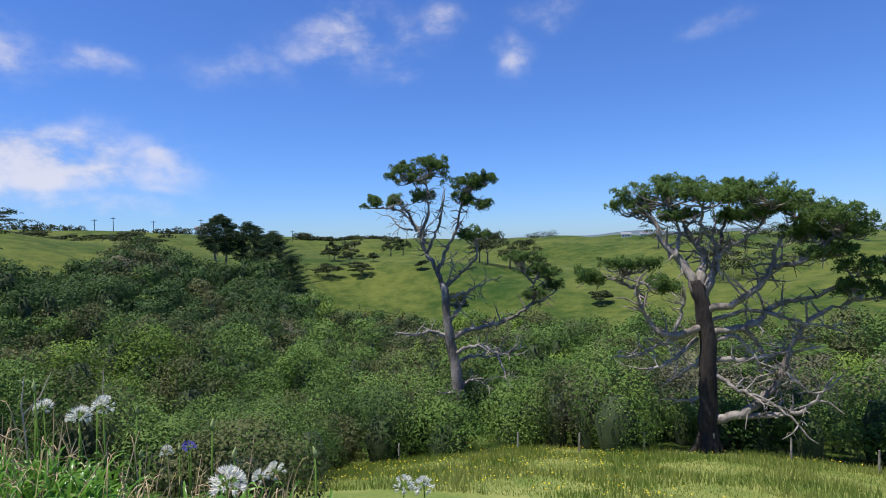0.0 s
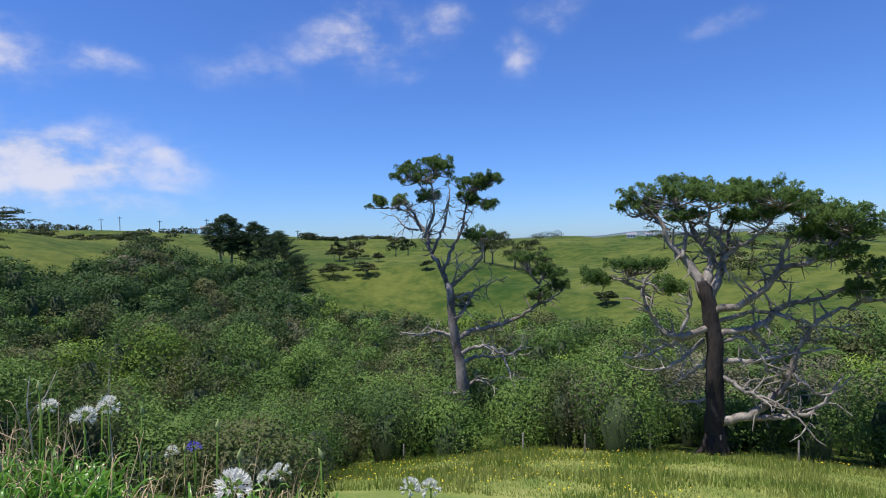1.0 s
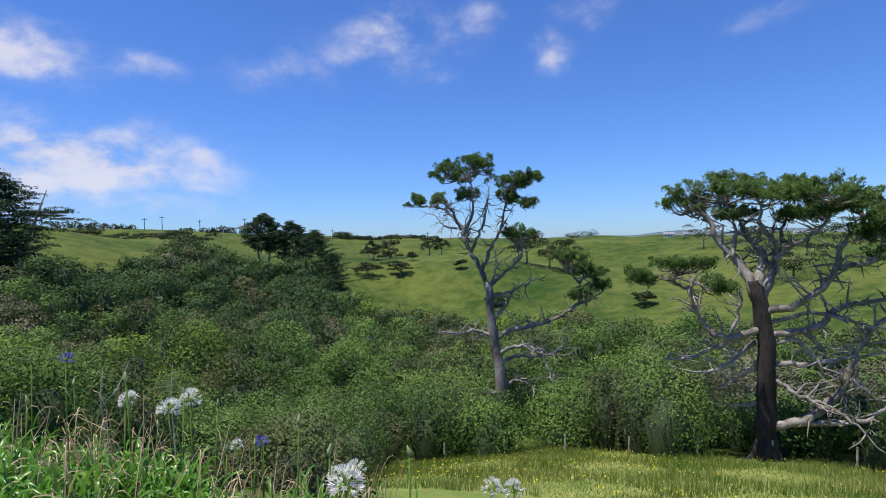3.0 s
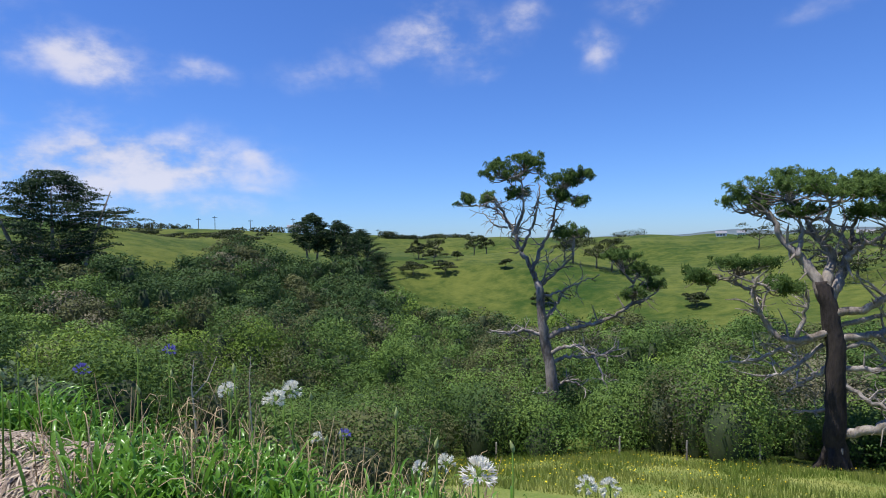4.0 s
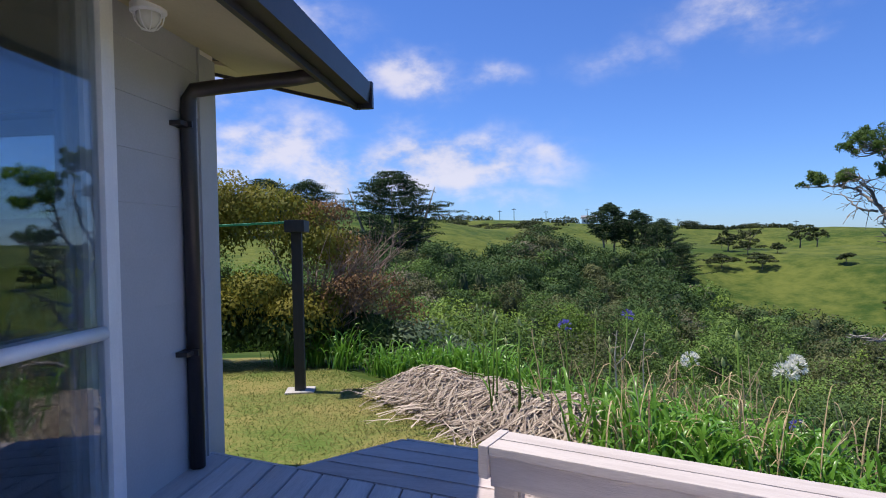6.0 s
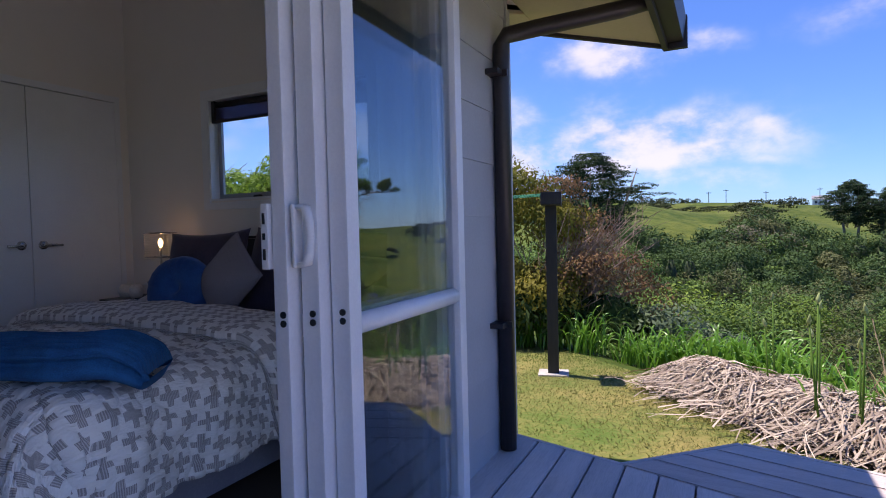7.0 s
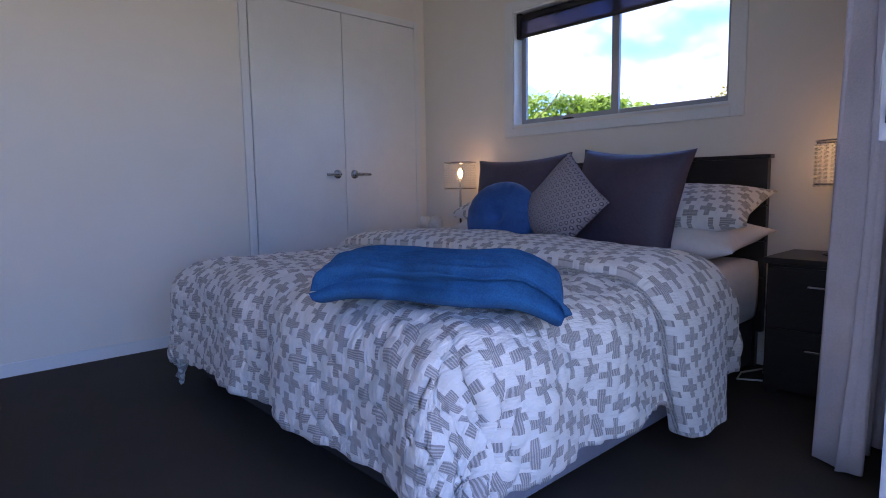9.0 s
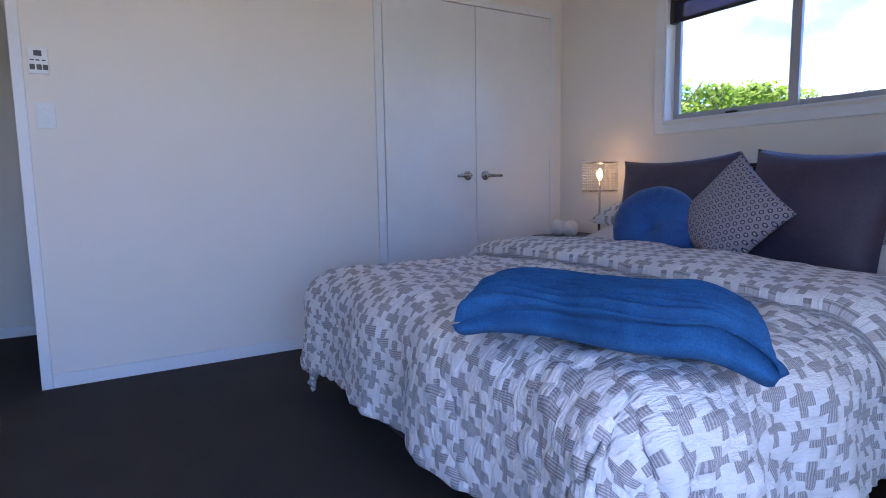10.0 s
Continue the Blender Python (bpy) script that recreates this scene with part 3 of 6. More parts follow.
def build_pine(name, label, az, r, trunk, limbs, dead, pads, seed, trunk_bark, sink=.3):
    """An old pine. Limbs and dead limbs: thickness at the root, then waypoints (across, up) in metres.
    Pads of needles: across, up, half width, half height."""
    g = np.random.default_rng(seed)
    x, y = polar(az, r)
    tree = thing(name, label, "tree", at=(x, y, land(az, r) - sink))
    a = radians(az)
    right, deep, up = Vector((math.cos(a), math.sin(a), 0)), Vector((-math.sin(a), math.cos(a), 0)), Vector((0, 0, 1))
    stem = spline([right * u + up * h for u, h, _ in trunk], 4)
    widths = np.interp(np.linspace(0, 1, len(stem)), np.linspace(0, 1, len(trunk)), [w for *_, w in trunk])
    bm = bmesh.new()
    tube(bm, [p + Vector(g.normal(0, .03, 3)) for p in stem], [w * g.uniform(.93, 1.07) for w in widths], 14)
    for k in range(7):
        b = k * .9 + g.uniform(-.2, .2)
        d = right * math.cos(b) + deep * math.sin(b)
        w = trunk[0][2]
        tube(bm, [stem[0] + d * w * .5 + up * w * 2.2, stem[0] + d * w * 1.0 + up * w * .7, stem[0] + d * w * 1.9], [w * .34, w * .3, w * .08], 6)
    part("trunk", bm, trunk_bark, tree, "rough grey-brown pine trunk", True)
    needles = Leaves(.45)
    nodes = []

    def gnarled(bm, pts, w, tip, sides=8):
        n = len(pts)
        tube(bm, pts, [(w * .74 * (1 - i / (n - 1)) ** .8 + tip) * g.uniform(.88, 1.12) for i in range(n)], sides)

    def twig(bm, p0, d, ln, w):
        p1 = p0 + d * ln * .5 + Vector(g.normal(0, .09 * ln, 3))
        p2 = p0 + d * ln + Vector(g.normal(0, .12 * ln, 3))
        tube(bm, [p0, p1, p2], [w, w * .7, .010], 5, False)
        return p1, p2

    def limb(row, living):
        w, *way = row
        depth, drift = 0.0, g.normal(0, .28)
        pts = []
        for u, h in way:
            pts.append(right * u + up * h + deep * depth)
            depth += drift + g.normal(0, .22)
        line = spline(pts, 7)
        line = [p + Vector(g.normal(0, .035, 3)) * min(1, i / 3) for i, p in enumerate(line)]
        bm = bmesh.new()
        gnarled(bm, line, w, .02)
        n = len(line)
        for k in range(int(n * (.8 if living else .62))):
            p0 = line[int(g.uniform(.25, 1.0) * (n - 1))]
            d = (right * g.uniform(-1, 1) + deep * g.uniform(-1, 1) + up * g.uniform(-.5, .9)).normalized()
            p1, p2 = twig(bm, p0, d, g.uniform(.35, 1.1), w * .2 + .012)
            for q in range(2):
                twig(bm, p1, (d + Vector(g.normal(0, .7, 3))).normalized(), g.uniform(.2, .5), .014)
        part("limb", bm, BARK if living else DEAD_BARK, tree, "" if living else "bleached dead limb", True)
        if living:
            nodes.extend(line[int(n * .35):])

    for row in limbs:
        limb(row, True)
    for row in dead:
        limb(row, False)
    for u, h, rx, rz in pads:
        flat = right * u + up * (h - rz * .7)
        root = min(nodes, key=lambda p: (p - deep * p.dot(deep) - flat).length)
        mid = flat + deep * (root.dot(deep) + g.normal(0, .25 * rx))
        bm = bmesh.new()
        hub = spline([root, root.lerp(mid, .5) + Vector(g.normal(0, .08, 3)) - up * .05, mid], 4)
        gnarled(bm, hub, .05 + .02 * rx, .02, 6)
        for k in range(int(6 + 10 * rx * rx ** .5)):
            rad, ang = math.sqrt(g.uniform(0.02, 1)), g.uniform(0, 2 * math.pi)
            edge = 1 + .28 * math.sin(ang * 3 + seed + u)
            c = mid + right * rx * edge * rad * math.cos(ang) + deep * rx * .85 * rad * math.sin(ang) + up * (rz * (.35 + 1.15 * (1 - rad * rad) * g.uniform(.2, 1.1)) + g.normal(0, .10))
            start = hub[g.integers(len(hub) // 2, len(hub))]
            elbow = start.lerp(c, .55) - up * g.uniform(.0, .22) + Vector(g.normal(0, .10, 3))
            tube(bm, spline([start, elbow, c], 3), [.036, .034, .03, .026, .02, .015, .010], 5, False)
            for q in range(2):
                twig(bm, elbow, (c - start).normalized() + Vector(g.normal(0, .5, 3)), g.uniform(.12, .35), .013)
            m = g.integers(5, 9)
            spots = np.array(c) + g.normal(0, 1, (m, 3)) * np.array([.19, .19, .085]) * (.75 + .25 * min(rx, 1.2))
            for p in spots:
                n = int(g.integers(26, 40))
                d = unit(g.normal(0, 1, (n, 3)) + np.array([0, 0, .45]))
                size = g.uniform(.11, .19)
                shape = unit(d * .6 + (p - np.array(mid)) / np.array([rx, rx, rz * 1.3]) * .5 + np.array([0, 0, .35]))
                needles.add(p + d * size * .7, d, size * 1.25, .036, .1, True, shape)
        part("branch", bm, BARK, tree, "", True)
    part("crown", needles.mesh("crown", NEEDLES), None, tree, "clumps of green pine needles")
    return tree


build_bush()
build_pine("pine_tree", "tall wind-shaped pine with bare grey limbs and tufted top", -32.6, 31.1,
           [(.05, 0, .42), (0, 1.8, .34), (-.12, 3.9, .31), (-.43, 5.75, .27), (-.63, 7.3, .23), (-.73, 9.1, .18)],
           [(.17, (-.73, 8.7), (-1.19, 10.0), (-1.79, 11.0), (-2.04, 11.8), (-2.64, 12.6), (-3.4, 13.2), (-4.4, 13.5)),
            (.11, (-2.0, 11.6), (-1.5, 12.6), (-1.36, 13.7), (-1.6, 14.6)),
            (.09, (-2.1, 11.9), (-2.6, 12.9), (-3.0, 13.7)),
            (.10, (-1.6, 10.7), (-1.0, 12.0), (-.7, 13.2), (-.5, 14.2)),
            (.15, (-.73, 8.9), (-1.0, 9.6), (-.51, 11.0), (.0, 11.9), (.26, 13.1), (.5, 14.0)),
            (.12, (-.7, 8.8), (.2, 9.6), (1.0, 10.4), (1.2, 11.4)),
            (.17, (-.3, 6.1), (.4, 6.5), (1.8, 6.8), (3.15, 7.37), (4.0, 8.05), (4.1, 9.0)),
            (.08, (3.8, 7.8), (4.6, 8.1), (5.3, 8.5)),
            (.13, (-.5, 7.0), (.26, 7.97), (.6, 8.65))],
           [(.07, (-.6, 8.3), (.4, 8.55), (1.4, 9.0), (2.5, 9.3)), (.12, (-.5, 6.2), (-1.5, 6.55), (-2.3, 6.45), (-3.3, 6.65)),
            (.13, (-.3, 5.2), (.43, 5.67), (1.28, 5.79), (2.13, 5.4), (3.15, 5.4)), (.12, (-.2, 4.75), (.77, 5.07), (1.8, 4.9), (3.66, 5.35)),
            (.07, (1.96, 5.25), (2.47, 4.2), (3.0, 2.9)), (.11, (0, 3.5), (.77, 3.85), (1.9, 3.35)), (.10, (0, 3.4), (-.6, 3.2), (-1.2, 3.25)),
            (.05, (-.6, 9.0), (-.2, 9.9), (-.3, 10.7)), (.05, (-2.3, 12.0), (-3.0, 12.2), (-3.7, 12.9))],
           [(-2.3, 15.0, 1.45, .62), (-1.2, 15.4, .8, .4), (-5.0, 13.75, .5, .24), (-3.7, 13.85, .62, .26), (-1.7, 13.8, .6, .32), (.55, 14.5, 1.1, .8), (.3, 13.7, .6, .3), (1.5, 14.7, .55, .4),
            (1.5, 13.3, .42, .2), (1.15, 11.7, .72, .42), (4.4, 9.6, .85, .42), (4.1, 8.5, .5, .2), (5.2, 8.9, .5, .25), (3.4, 10.3, .8, .4)], 11, BARK, .75)
build_pine("pine_tree", "broad flat-topped old pine with tangled bleached limbs", -55.9, 24.5,
           [(0, 0, .42), (.03, 1.2, .35), (.04, 2.6, .32), (.06, 4.6, .28), (-.12, 5.95, .28), (-.33, 6.75, .20)],
           [(.26, (-.28, 6.2), (-.74, 7.3), (-1.35, 8.0), (-1.85, 9.1), (-2.4, 9.5)), (.24, (-.25, 6.3), (0, 7.6), (-.6, 8.46), (-.86, 9.3)),
            (.24, (-.1, 6.0), (.35, 7.2), (.5, 8.0), (.86, 9.4)), (.13, (.4, 7.5), (.9, 8.0), (1.6, 8.4), (2.1, 9.2)),
            (.19, (0, 5.6), (1.2, 6.0), (2.1, 6.9), (2.46, 8.0), (3.0, 8.8)), (.18, (.1, 4.7), (1.48, 5.07), (2.46, 5.8), (3.7, 6.1), (4.9, 6.9)),
            (.16, (0, 5.0), (-1.2, 4.7), (-1.97, 5.27), (-2.3, 6.2), (-2.2, 6.9)), (.09, (-2.2, 6.0), (-2.9, 6.6), (-4.0, 6.9)),
            (.12, (2.3, 7.2), (3.2, 7.5), (4.1, 8.3)), (.10, (-1.0, 7.6), (-.9, 8.6), (-1.2, 9.6)), (.11, (.5, 7.9), (0, 8.8), (.0, 9.6)),
            (.20, (.2, 1.4), (1.48, 2.0), (2.46, 3.24), (2.95, 4.6), (3.7, 5.5), (4.8, 6.0))],
           [(.15, (.2, 1.5), (1.97, 1.85), (3.2, 2.2), (4.1, 3.5)), (.12, (.1, 3.7), (1.9, 3.85), (3.9, 4.3)), (.12, (0, 3.9), (-.74, 3.24), (-1.5, 2.7)),
            (.13, (-.1, 4.9), (-1.35, 4.3), (-2.46, 3.7), (-3.7, 3.5)), (.07, (0, 2.3), (-1.2, 1.95)), (.10, (-1.1, 4.6), (-.8, 5.6), (-.75, 6.6)),
            (.10, (.1, 3.3), (1.1, 2.7), (2.2, 2.3), (3.4, 1.2)), (.12, (1.2, 5.0), (1.8, 4.2), (2.2, 3.0)), (.10, (.2, 5.2), (1.6, 5.6), (2.8, 5.3), (4.6, 4.9)),
            (.08, (2.6, 3.4), (3.1, 2.9), (3.6, 2.5)), (.08, (-.3, 4.5), (-1.4, 3.6), (-2.4, 3.4)), (.09, (.2, 4.4), (1.0, 4.6), (1.7, 3.7), (1.9, 3.0))],
           [(-1.2, 10.25, 1.5, .5), (-2.6, 9.75, .85, .32), (-.1, 10.0, 1.1, .45), (.9, 10.1, 1.1, .42), (2.1, 9.85, 1.15, .5), (3.1, 9.4, 1.0, .45), (4.1, 8.9, 1.1, .45), (5.0, 8.5, .8, .35),
            (5.3, 7.3, .8, .3), (4.0, 7.8, .85, .32), (3.2, 8.4, .7, .25), (-2.8, 7.4, .95, .32), (-4.2, 6.95, .65, .22), (-1.5, 6.7, .65, .26), (-1.1, 9.3, .75, .26), (1.0, 9.2, .6, .24),
            (1.75, 9.2, .6, .25), (4.9, 6.5, .5, .2), (5.8, 6.4, .45, .2)], 5, SHADED_BARK, .12)
# dark macrocarpas on the spur and above the valley
for k, (az, r, h, w, st, bare) in enumerate([(-8.6, 140, 12.8, 10.5, 2, .40), (-11.2, 139, 11.6, 10, 2, .28), (-13.3, 134, 11.2, 10.5, 2, .08), (-15.0, 130, 8.6, 9.5, 1, .02),
                                              (12.6, 88, 14.2, 16.5, 3, .10), (20.6, 122, 10.8, 15, 3, .2), (24.6, 118, 11, 15, 3, .2)]):
    build_conifer("macrocarpa_tree", "dark layered macrocarpa on the hillside", az, r, h, w, None, st, 0.0, "hillside macrocarpas", bare, 30 + k)


def build_round_tree(name, label, az, r, height, width, mat_, leaf, trunk=.35, group="", per=260, turnout=1.0):
    x, y = polar(az, r)
    t = thing(name, label, "tree", group, (x, y, land(az, r) - .1))
    bm = bmesh.new()
    tube(bm, [(0, 0, 0), (.1, 0, height * .25), (.3, 0, height * .55)], [height * .03, height * .02, height * .008], 6)
    for k in range(5):
        a = k * 1.3
        tube(bm, [(0, 0, height * .3), (math.cos(a) * width * .2, math.sin(a) * width * .2, height * .5), (math.cos(a) * width * .38, math.sin(a) * width * .38, height * .7)],
             [height * .012, height * .008, .02], 5, False)
    part("trunk", bm, BARK, t, smooth=True)
    spots = []
    for k in range(15):
        a = k * 2.4
        rr = width * .36 * math.sqrt((k + .4) / 15)
        spots.append(((math.cos(a) * rr, math.sin(a) * rr, height * (trunk + (1 - trunk) * (.34 + .50 * rng.uniform() - .16 * k / 15))), width * rng.uniform(.10, .19), height * rng.uniform(.10, .2)))
    foliage_part(t, "crown", spots, mat_, leaf, per / (width * .22) ** 2, lobes=5)
    return t


OLIVE = leaf_material("olive_tree_leaf", (.035, .050, .018), (.075, .09, .035), .15)
for az, r, h, w in [(-20.6, 178, 8, 6.5), (-18.9, 172, 6.5, 4.5), (-20.4, 164, 4.5, 6.5), (-24.4, 190, 7, 6), (-25.6, 192, 6.5, 5), (-22.7, 166, 3, 3), (-18.4, 185, 3, 5), (-34, 165, 10, 9), (-36.2, 160, 9, 10), (-37.6, 158, 9, 9), (-33.2, 170, 9, 6),
                    (-39.0, 155, 5, 5), (-50, 210, 9, 12), (-54, 190, 8, 12), (-57, 140, 8, 14), (-60, 150, 9, 13), (-55.5, 135, 7, 9), (-61, 230, 9, 12), (5.5, 205, 5, 7), (3.4, 200, 4, 8), (-2.4, 141, 5.5, 9),
                    (14.5, 100, 4.5, 9), (11.0, 92, 4, 9), (1.0, 190, 3.5, 9), (6.5, 180, 3.5, 8), (-27.5, 150, 2.5, 3), (-31, 128, 3, 4), (-45, 120, 3, 4), (-21.5, 150, 4, 5), (-18.3, 150, 4, 6), (9, 150, 4, 10), (-1.2, 146, 4.5, 8)]:
    build_round_tree("hillside_tree", "dark spreading tree on the open pasture", az, r, h * 1.05, w * 1.4, OLIVE, .5, .08, "trees on the far pasture", 200)


def build_skyline():
    """Hedges, poles and a few farm buildings along the ridge."""
    for a0, a1, r, h in [(8.5, 2.2, 282, 4.0), (-3.0, -5.8, 285, 4.2), (-15.2, -16.6, 280, 4.0), (-16.6, -24.0, 284, 2.6), (-33.6, -35.2, 300, 5), (-37.5, -40.5, 420, 6.5), (15.0, 19.5, 190, 4.0), (19.5, 28, 170, 3.5)]:
        s = Leaves()
        x0, y0 = polar((a0 + a1) / 2, r)
        z0 = land((a0 + a1) / 2, r)
        n = max(5, int(abs(a1 - a0) / 360 * 6.28 * r / (h * .8)))
        for k in range(n):
            a = a0 + (a1 - a0) * (k + .5) / n
            x, y = polar(a, r)
            p, d = crown_points(np.array([x - x0, y - y0, land(a, r) - z0 + h * .08]), h * .75, h * rng.uniform(.6, .95), 200, 5, -.8)
            s.add(p, d, .8, .5)
        o = part("shelter_hedge", s.mesh("shelter_hedge", OLIVE))
        o.location = (x0, y0, z0)
        tagged(o, "dark shelter hedge along the skyline ridge", "hedge", "ridge hedges")
    for az, r, h in [(.2, 270, 7), (1.6, 272, 6), (-2.9, 274, 6), (-6.8, 270, 7), (-14.9, 268, 5), (-24.2, 270, 4)]:
        x, y = polar(az, r)
        bm = bmesh.new()
        tube(bm, [(0, 0, -.5), (0, 0, h)], [.16, .11], 6)
        block(bm, -1.0, 1.0, -.06, .06, h - .7, h - .5)
        o = part("utility_pole", bm, DARK_TIMBER)
        o.matrix_basis = pose(x, y, land(az, r), 0, 0, az)
        tagged(o, "wooden utility pole with crossarm on the ridge", "pole", "ridge poles")
    wall = material("far_white_wall", (.75, .75, .74), (.66, .66, .66), .7)
    roof = material("far_grey_roof", (.22, .22, .24), (.30, .30, .31), .5)
    dark = material("far_window", (.03, .035, .05), (.05, .055, .07), .2)
    for az, r, w, h in [(-6.9, 276, 6, 2.6), (-47.0, 420, 6.5, 2.4), (-48.6, 430, 5, 2.2), (-57.5, 300, 6, 2.2)]:
        x, y = polar(az, r)
        g = thing("farm_house", "white farmhouse with grey gable roof on the ridge", "house", "ridge buildings", (x, y, land(az, r) - .3), az)
        part("wall", box(-w / 2, w / 2, -2.5, 2.5, 0, h), wall, g)
        bm = bmesh.new()
        vs = [bm.verts.new(q) for q in ((-w / 2 - .3, -2.9, h), (w / 2 + .3, -2.9, h), (w / 2 + .3, 2.9, h), (-w / 2 - .3, 2.9, h), (-w / 2 - .3, 0, h + 1.5), (w / 2 + .3, 0, h + 1.5))]
        for f in ((0, 1, 5, 4), (2, 3, 4, 5), (0, 4, 3), (1, 2, 5), (0, 3, 2, 1)):
            bm.faces.new([vs[i] for i in f])
        part("roof", bm, roof, g)
        for k in range(3):
            part("window", box(-w * .36 + k * w * .27, -w * .36 + k * w * .27 + w * .14, -2.54, -2.46, h * .35, h * .75), dark, g)
    # distant ridges, the air's blue haze put into their base colour
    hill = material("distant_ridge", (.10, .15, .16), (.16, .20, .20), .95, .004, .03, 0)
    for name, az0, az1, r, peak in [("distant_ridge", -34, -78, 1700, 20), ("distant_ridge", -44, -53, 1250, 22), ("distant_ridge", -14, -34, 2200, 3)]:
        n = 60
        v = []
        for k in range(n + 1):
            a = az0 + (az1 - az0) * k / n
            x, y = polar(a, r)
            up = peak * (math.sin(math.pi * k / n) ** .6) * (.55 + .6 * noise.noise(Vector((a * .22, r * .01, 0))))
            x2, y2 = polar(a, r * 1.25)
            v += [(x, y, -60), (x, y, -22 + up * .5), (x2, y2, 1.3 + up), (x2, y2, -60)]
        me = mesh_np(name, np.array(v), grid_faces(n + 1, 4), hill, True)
        tagged(part(name, me), "distant hills with haze mixed into their blue-green colour", "hills", kind="structure")


build_skyline()


def build_tree_fern(az, r, h, size, seed):
    g = np.random.default_rng(seed)
    x, y = polar(az, r)
    t = thing("tree_fern", "light green tree fern with arching fronds above the bush", "tree fern", "tree ferns", (x, y, land(az, r)))
    bm = bmesh.new()
    tube(bm, [(0, 0, 0), (.1, 0, h * .6), (0, 0, h)], [.16, .12, .14], 7)
    part("trunk", bm, DARK_TIMBER, t)
    v, f = [], []
    for k in range(13):
        a = k * 2 * math.pi / 13 + g.uniform(-.2, .2)
        d = np.array([math.cos(a), math.sin(a), 0])
        s = np.array([-d[1], d[0], 0])
        ln = size * g.uniform(.8, 1.1)
        for q in range(14):
            u = (q + .5) / 14
            c = d * ln * u + np.array([0, 0, h + ln * (.42 * math.sin(u * 2.3) - .25 * u)])
            w = ln * .24 * math.sin(math.pi * (.12 + .86 * u)) + .03
            for sg in (-1, 1):
                o = len(v)
                v += [c, c + s * sg * w * .5 + d * ln * .055 + [0, 0, -.02], c + s * sg * w + d * ln * .03 + [0, 0, -w * .25], c + s * sg * w * .5 - d * ln * .02 + [0, 0, -.03]]
                f.append((o, o + 1, o + 2, o + 3))
    part("fronds", mesh_np("fronds", np.array(v), np.array(f), FERN), None, t)


FERN = leaf_material("fern_frond", (.08, .15, .03), (.17, .25, .07), .3)
for k, (az, r, h, s) in enumerate([(-19.6, 72, 4.5, 2.4), (-22.6, 74, 4.6, 2.6), (-23.6, 70, 4.2, 2.3), (-38.6, 62, 5.2, 2.6), (-40.0, 58, 4.6, 2.2), (-5.0, 52, 3.2, 1.8), (-4.0, 47, 3.0, 1.6), (-60.5, 44, 4.0, 2.2),
                                  (-62.5, 47, 4.0, 2.3), (-57.0, 36, 3.0, 1.8), (-17.0, 84, 5, 2.4)]):
    build_tree_fern(az, r, h, s, 60 + k)
LIME = leaf_material("lime_leaf", (.12, .22, .012), (.24, .36, .03), .35)
for az, r, h, w in [(-12.4, 70, 6.4, 5.0), (-13.8, 69, 5.6, 3.5)]:
    build_round_tree("lime_green_tree", "vivid lime-green young tree in the bush", az, r, h, w, LIME, .32, .2, "lime trees", 900)
# ---------------------------------------------------------------- house shell
WALL_B, WALL_A, FACE, INNER = 3.50, -3.20, -0.14, -0.24
ROOF_SLOPE = 0.27


def under_roof(x):
    return 2.11 - ROOF_SLOPE * (x - FACE)


def structure(ob, label, category="wall"):
    return tagged(ob, label, category, kind="structure")


def wall_prism(name, x0, x1, y0, y1, z0, mat_, label, top=None):
    """A wall that runs up to the raked ceiling."""
    bm = bmesh.new()
    a = [bm.verts.new((x, y, z0)) for x, y in ((x0, y0), (x1, y0), (x1, y1), (x0, y1))]
    b = [bm.verts.new((x, y, top or under_roof(x) + .04)) for x, y in ((x0, y0), (x1, y0), (x1, y1), (x0, y1))]
    bm.faces.new(a[::-1])
    bm.faces.new(b)
    for i in range(4):
        bm.faces.new((a[i], a[(i + 1) % 4], b[(i + 1) % 4], b[i]))
    return structure(part(name, bm, mat_), label)


OPEN_Y0, OPEN_Y1 = -0.95, 2.45
CARPET_TOP = .03
WX0, WX1, WZ0, WZ1 = -2.36, -1.06, 1.22, 1.91
structure(part("floor", box(-4.9, INNER, -2.3, WALL_B + .1, -.12, CARPET_TOP), CARPET), "charcoal grey carpet floor", "floor")
structure(part("door_sill_floor", box(INNER, FACE + .02, OPEN_Y0, OPEN_Y1, -.12, -.004), CARPET), "carpet edge at the sliding door track", "floor")
wall_prism("wall_west", WALL_A - .1, WALL_A, .53, WALL_B + .1, 0, WHITE_PAINT, "off-white painted bedroom wall with wardrobe")
wall_prism("wall_west", WALL_A - .1, WALL_A, -2.3, -.42, 0, WHITE_PAINT, "off-white painted bedroom wall")
wall_prism("wall_west", WALL_A - .1, WALL_A, -.42, .53, 2.03, WHITE_PAINT, "off-white wall above the hall doorway")
wall_prism("wall_hall", -4.5, -4.4, -2.3, 1.6, 0, WHITE_PAINT, "off-white hallway wall beyond the doorway")
wall_prism("wall_hall", -4.4, WALL_A - .1, 1.5, 1.6, 0, WHITE_PAINT, "off-white hallway end wall")
wall_prism("wall_north", WALL_A, WX0, WALL_B, WALL_B + .1, 0, WHITE_PAINT, "off-white painted wall behind the bed")
wall_prism("wall_north", WX1, INNER - .1, WALL_B, WALL_B + .1, 0, WHITE_PAINT, "off-white painted wall behind the bed")
wall_prism("wall_north", WX0, WX1, WALL_B, WALL_B + .1, 0, WHITE_PAINT, "off-white painted wall below the window", WZ0)
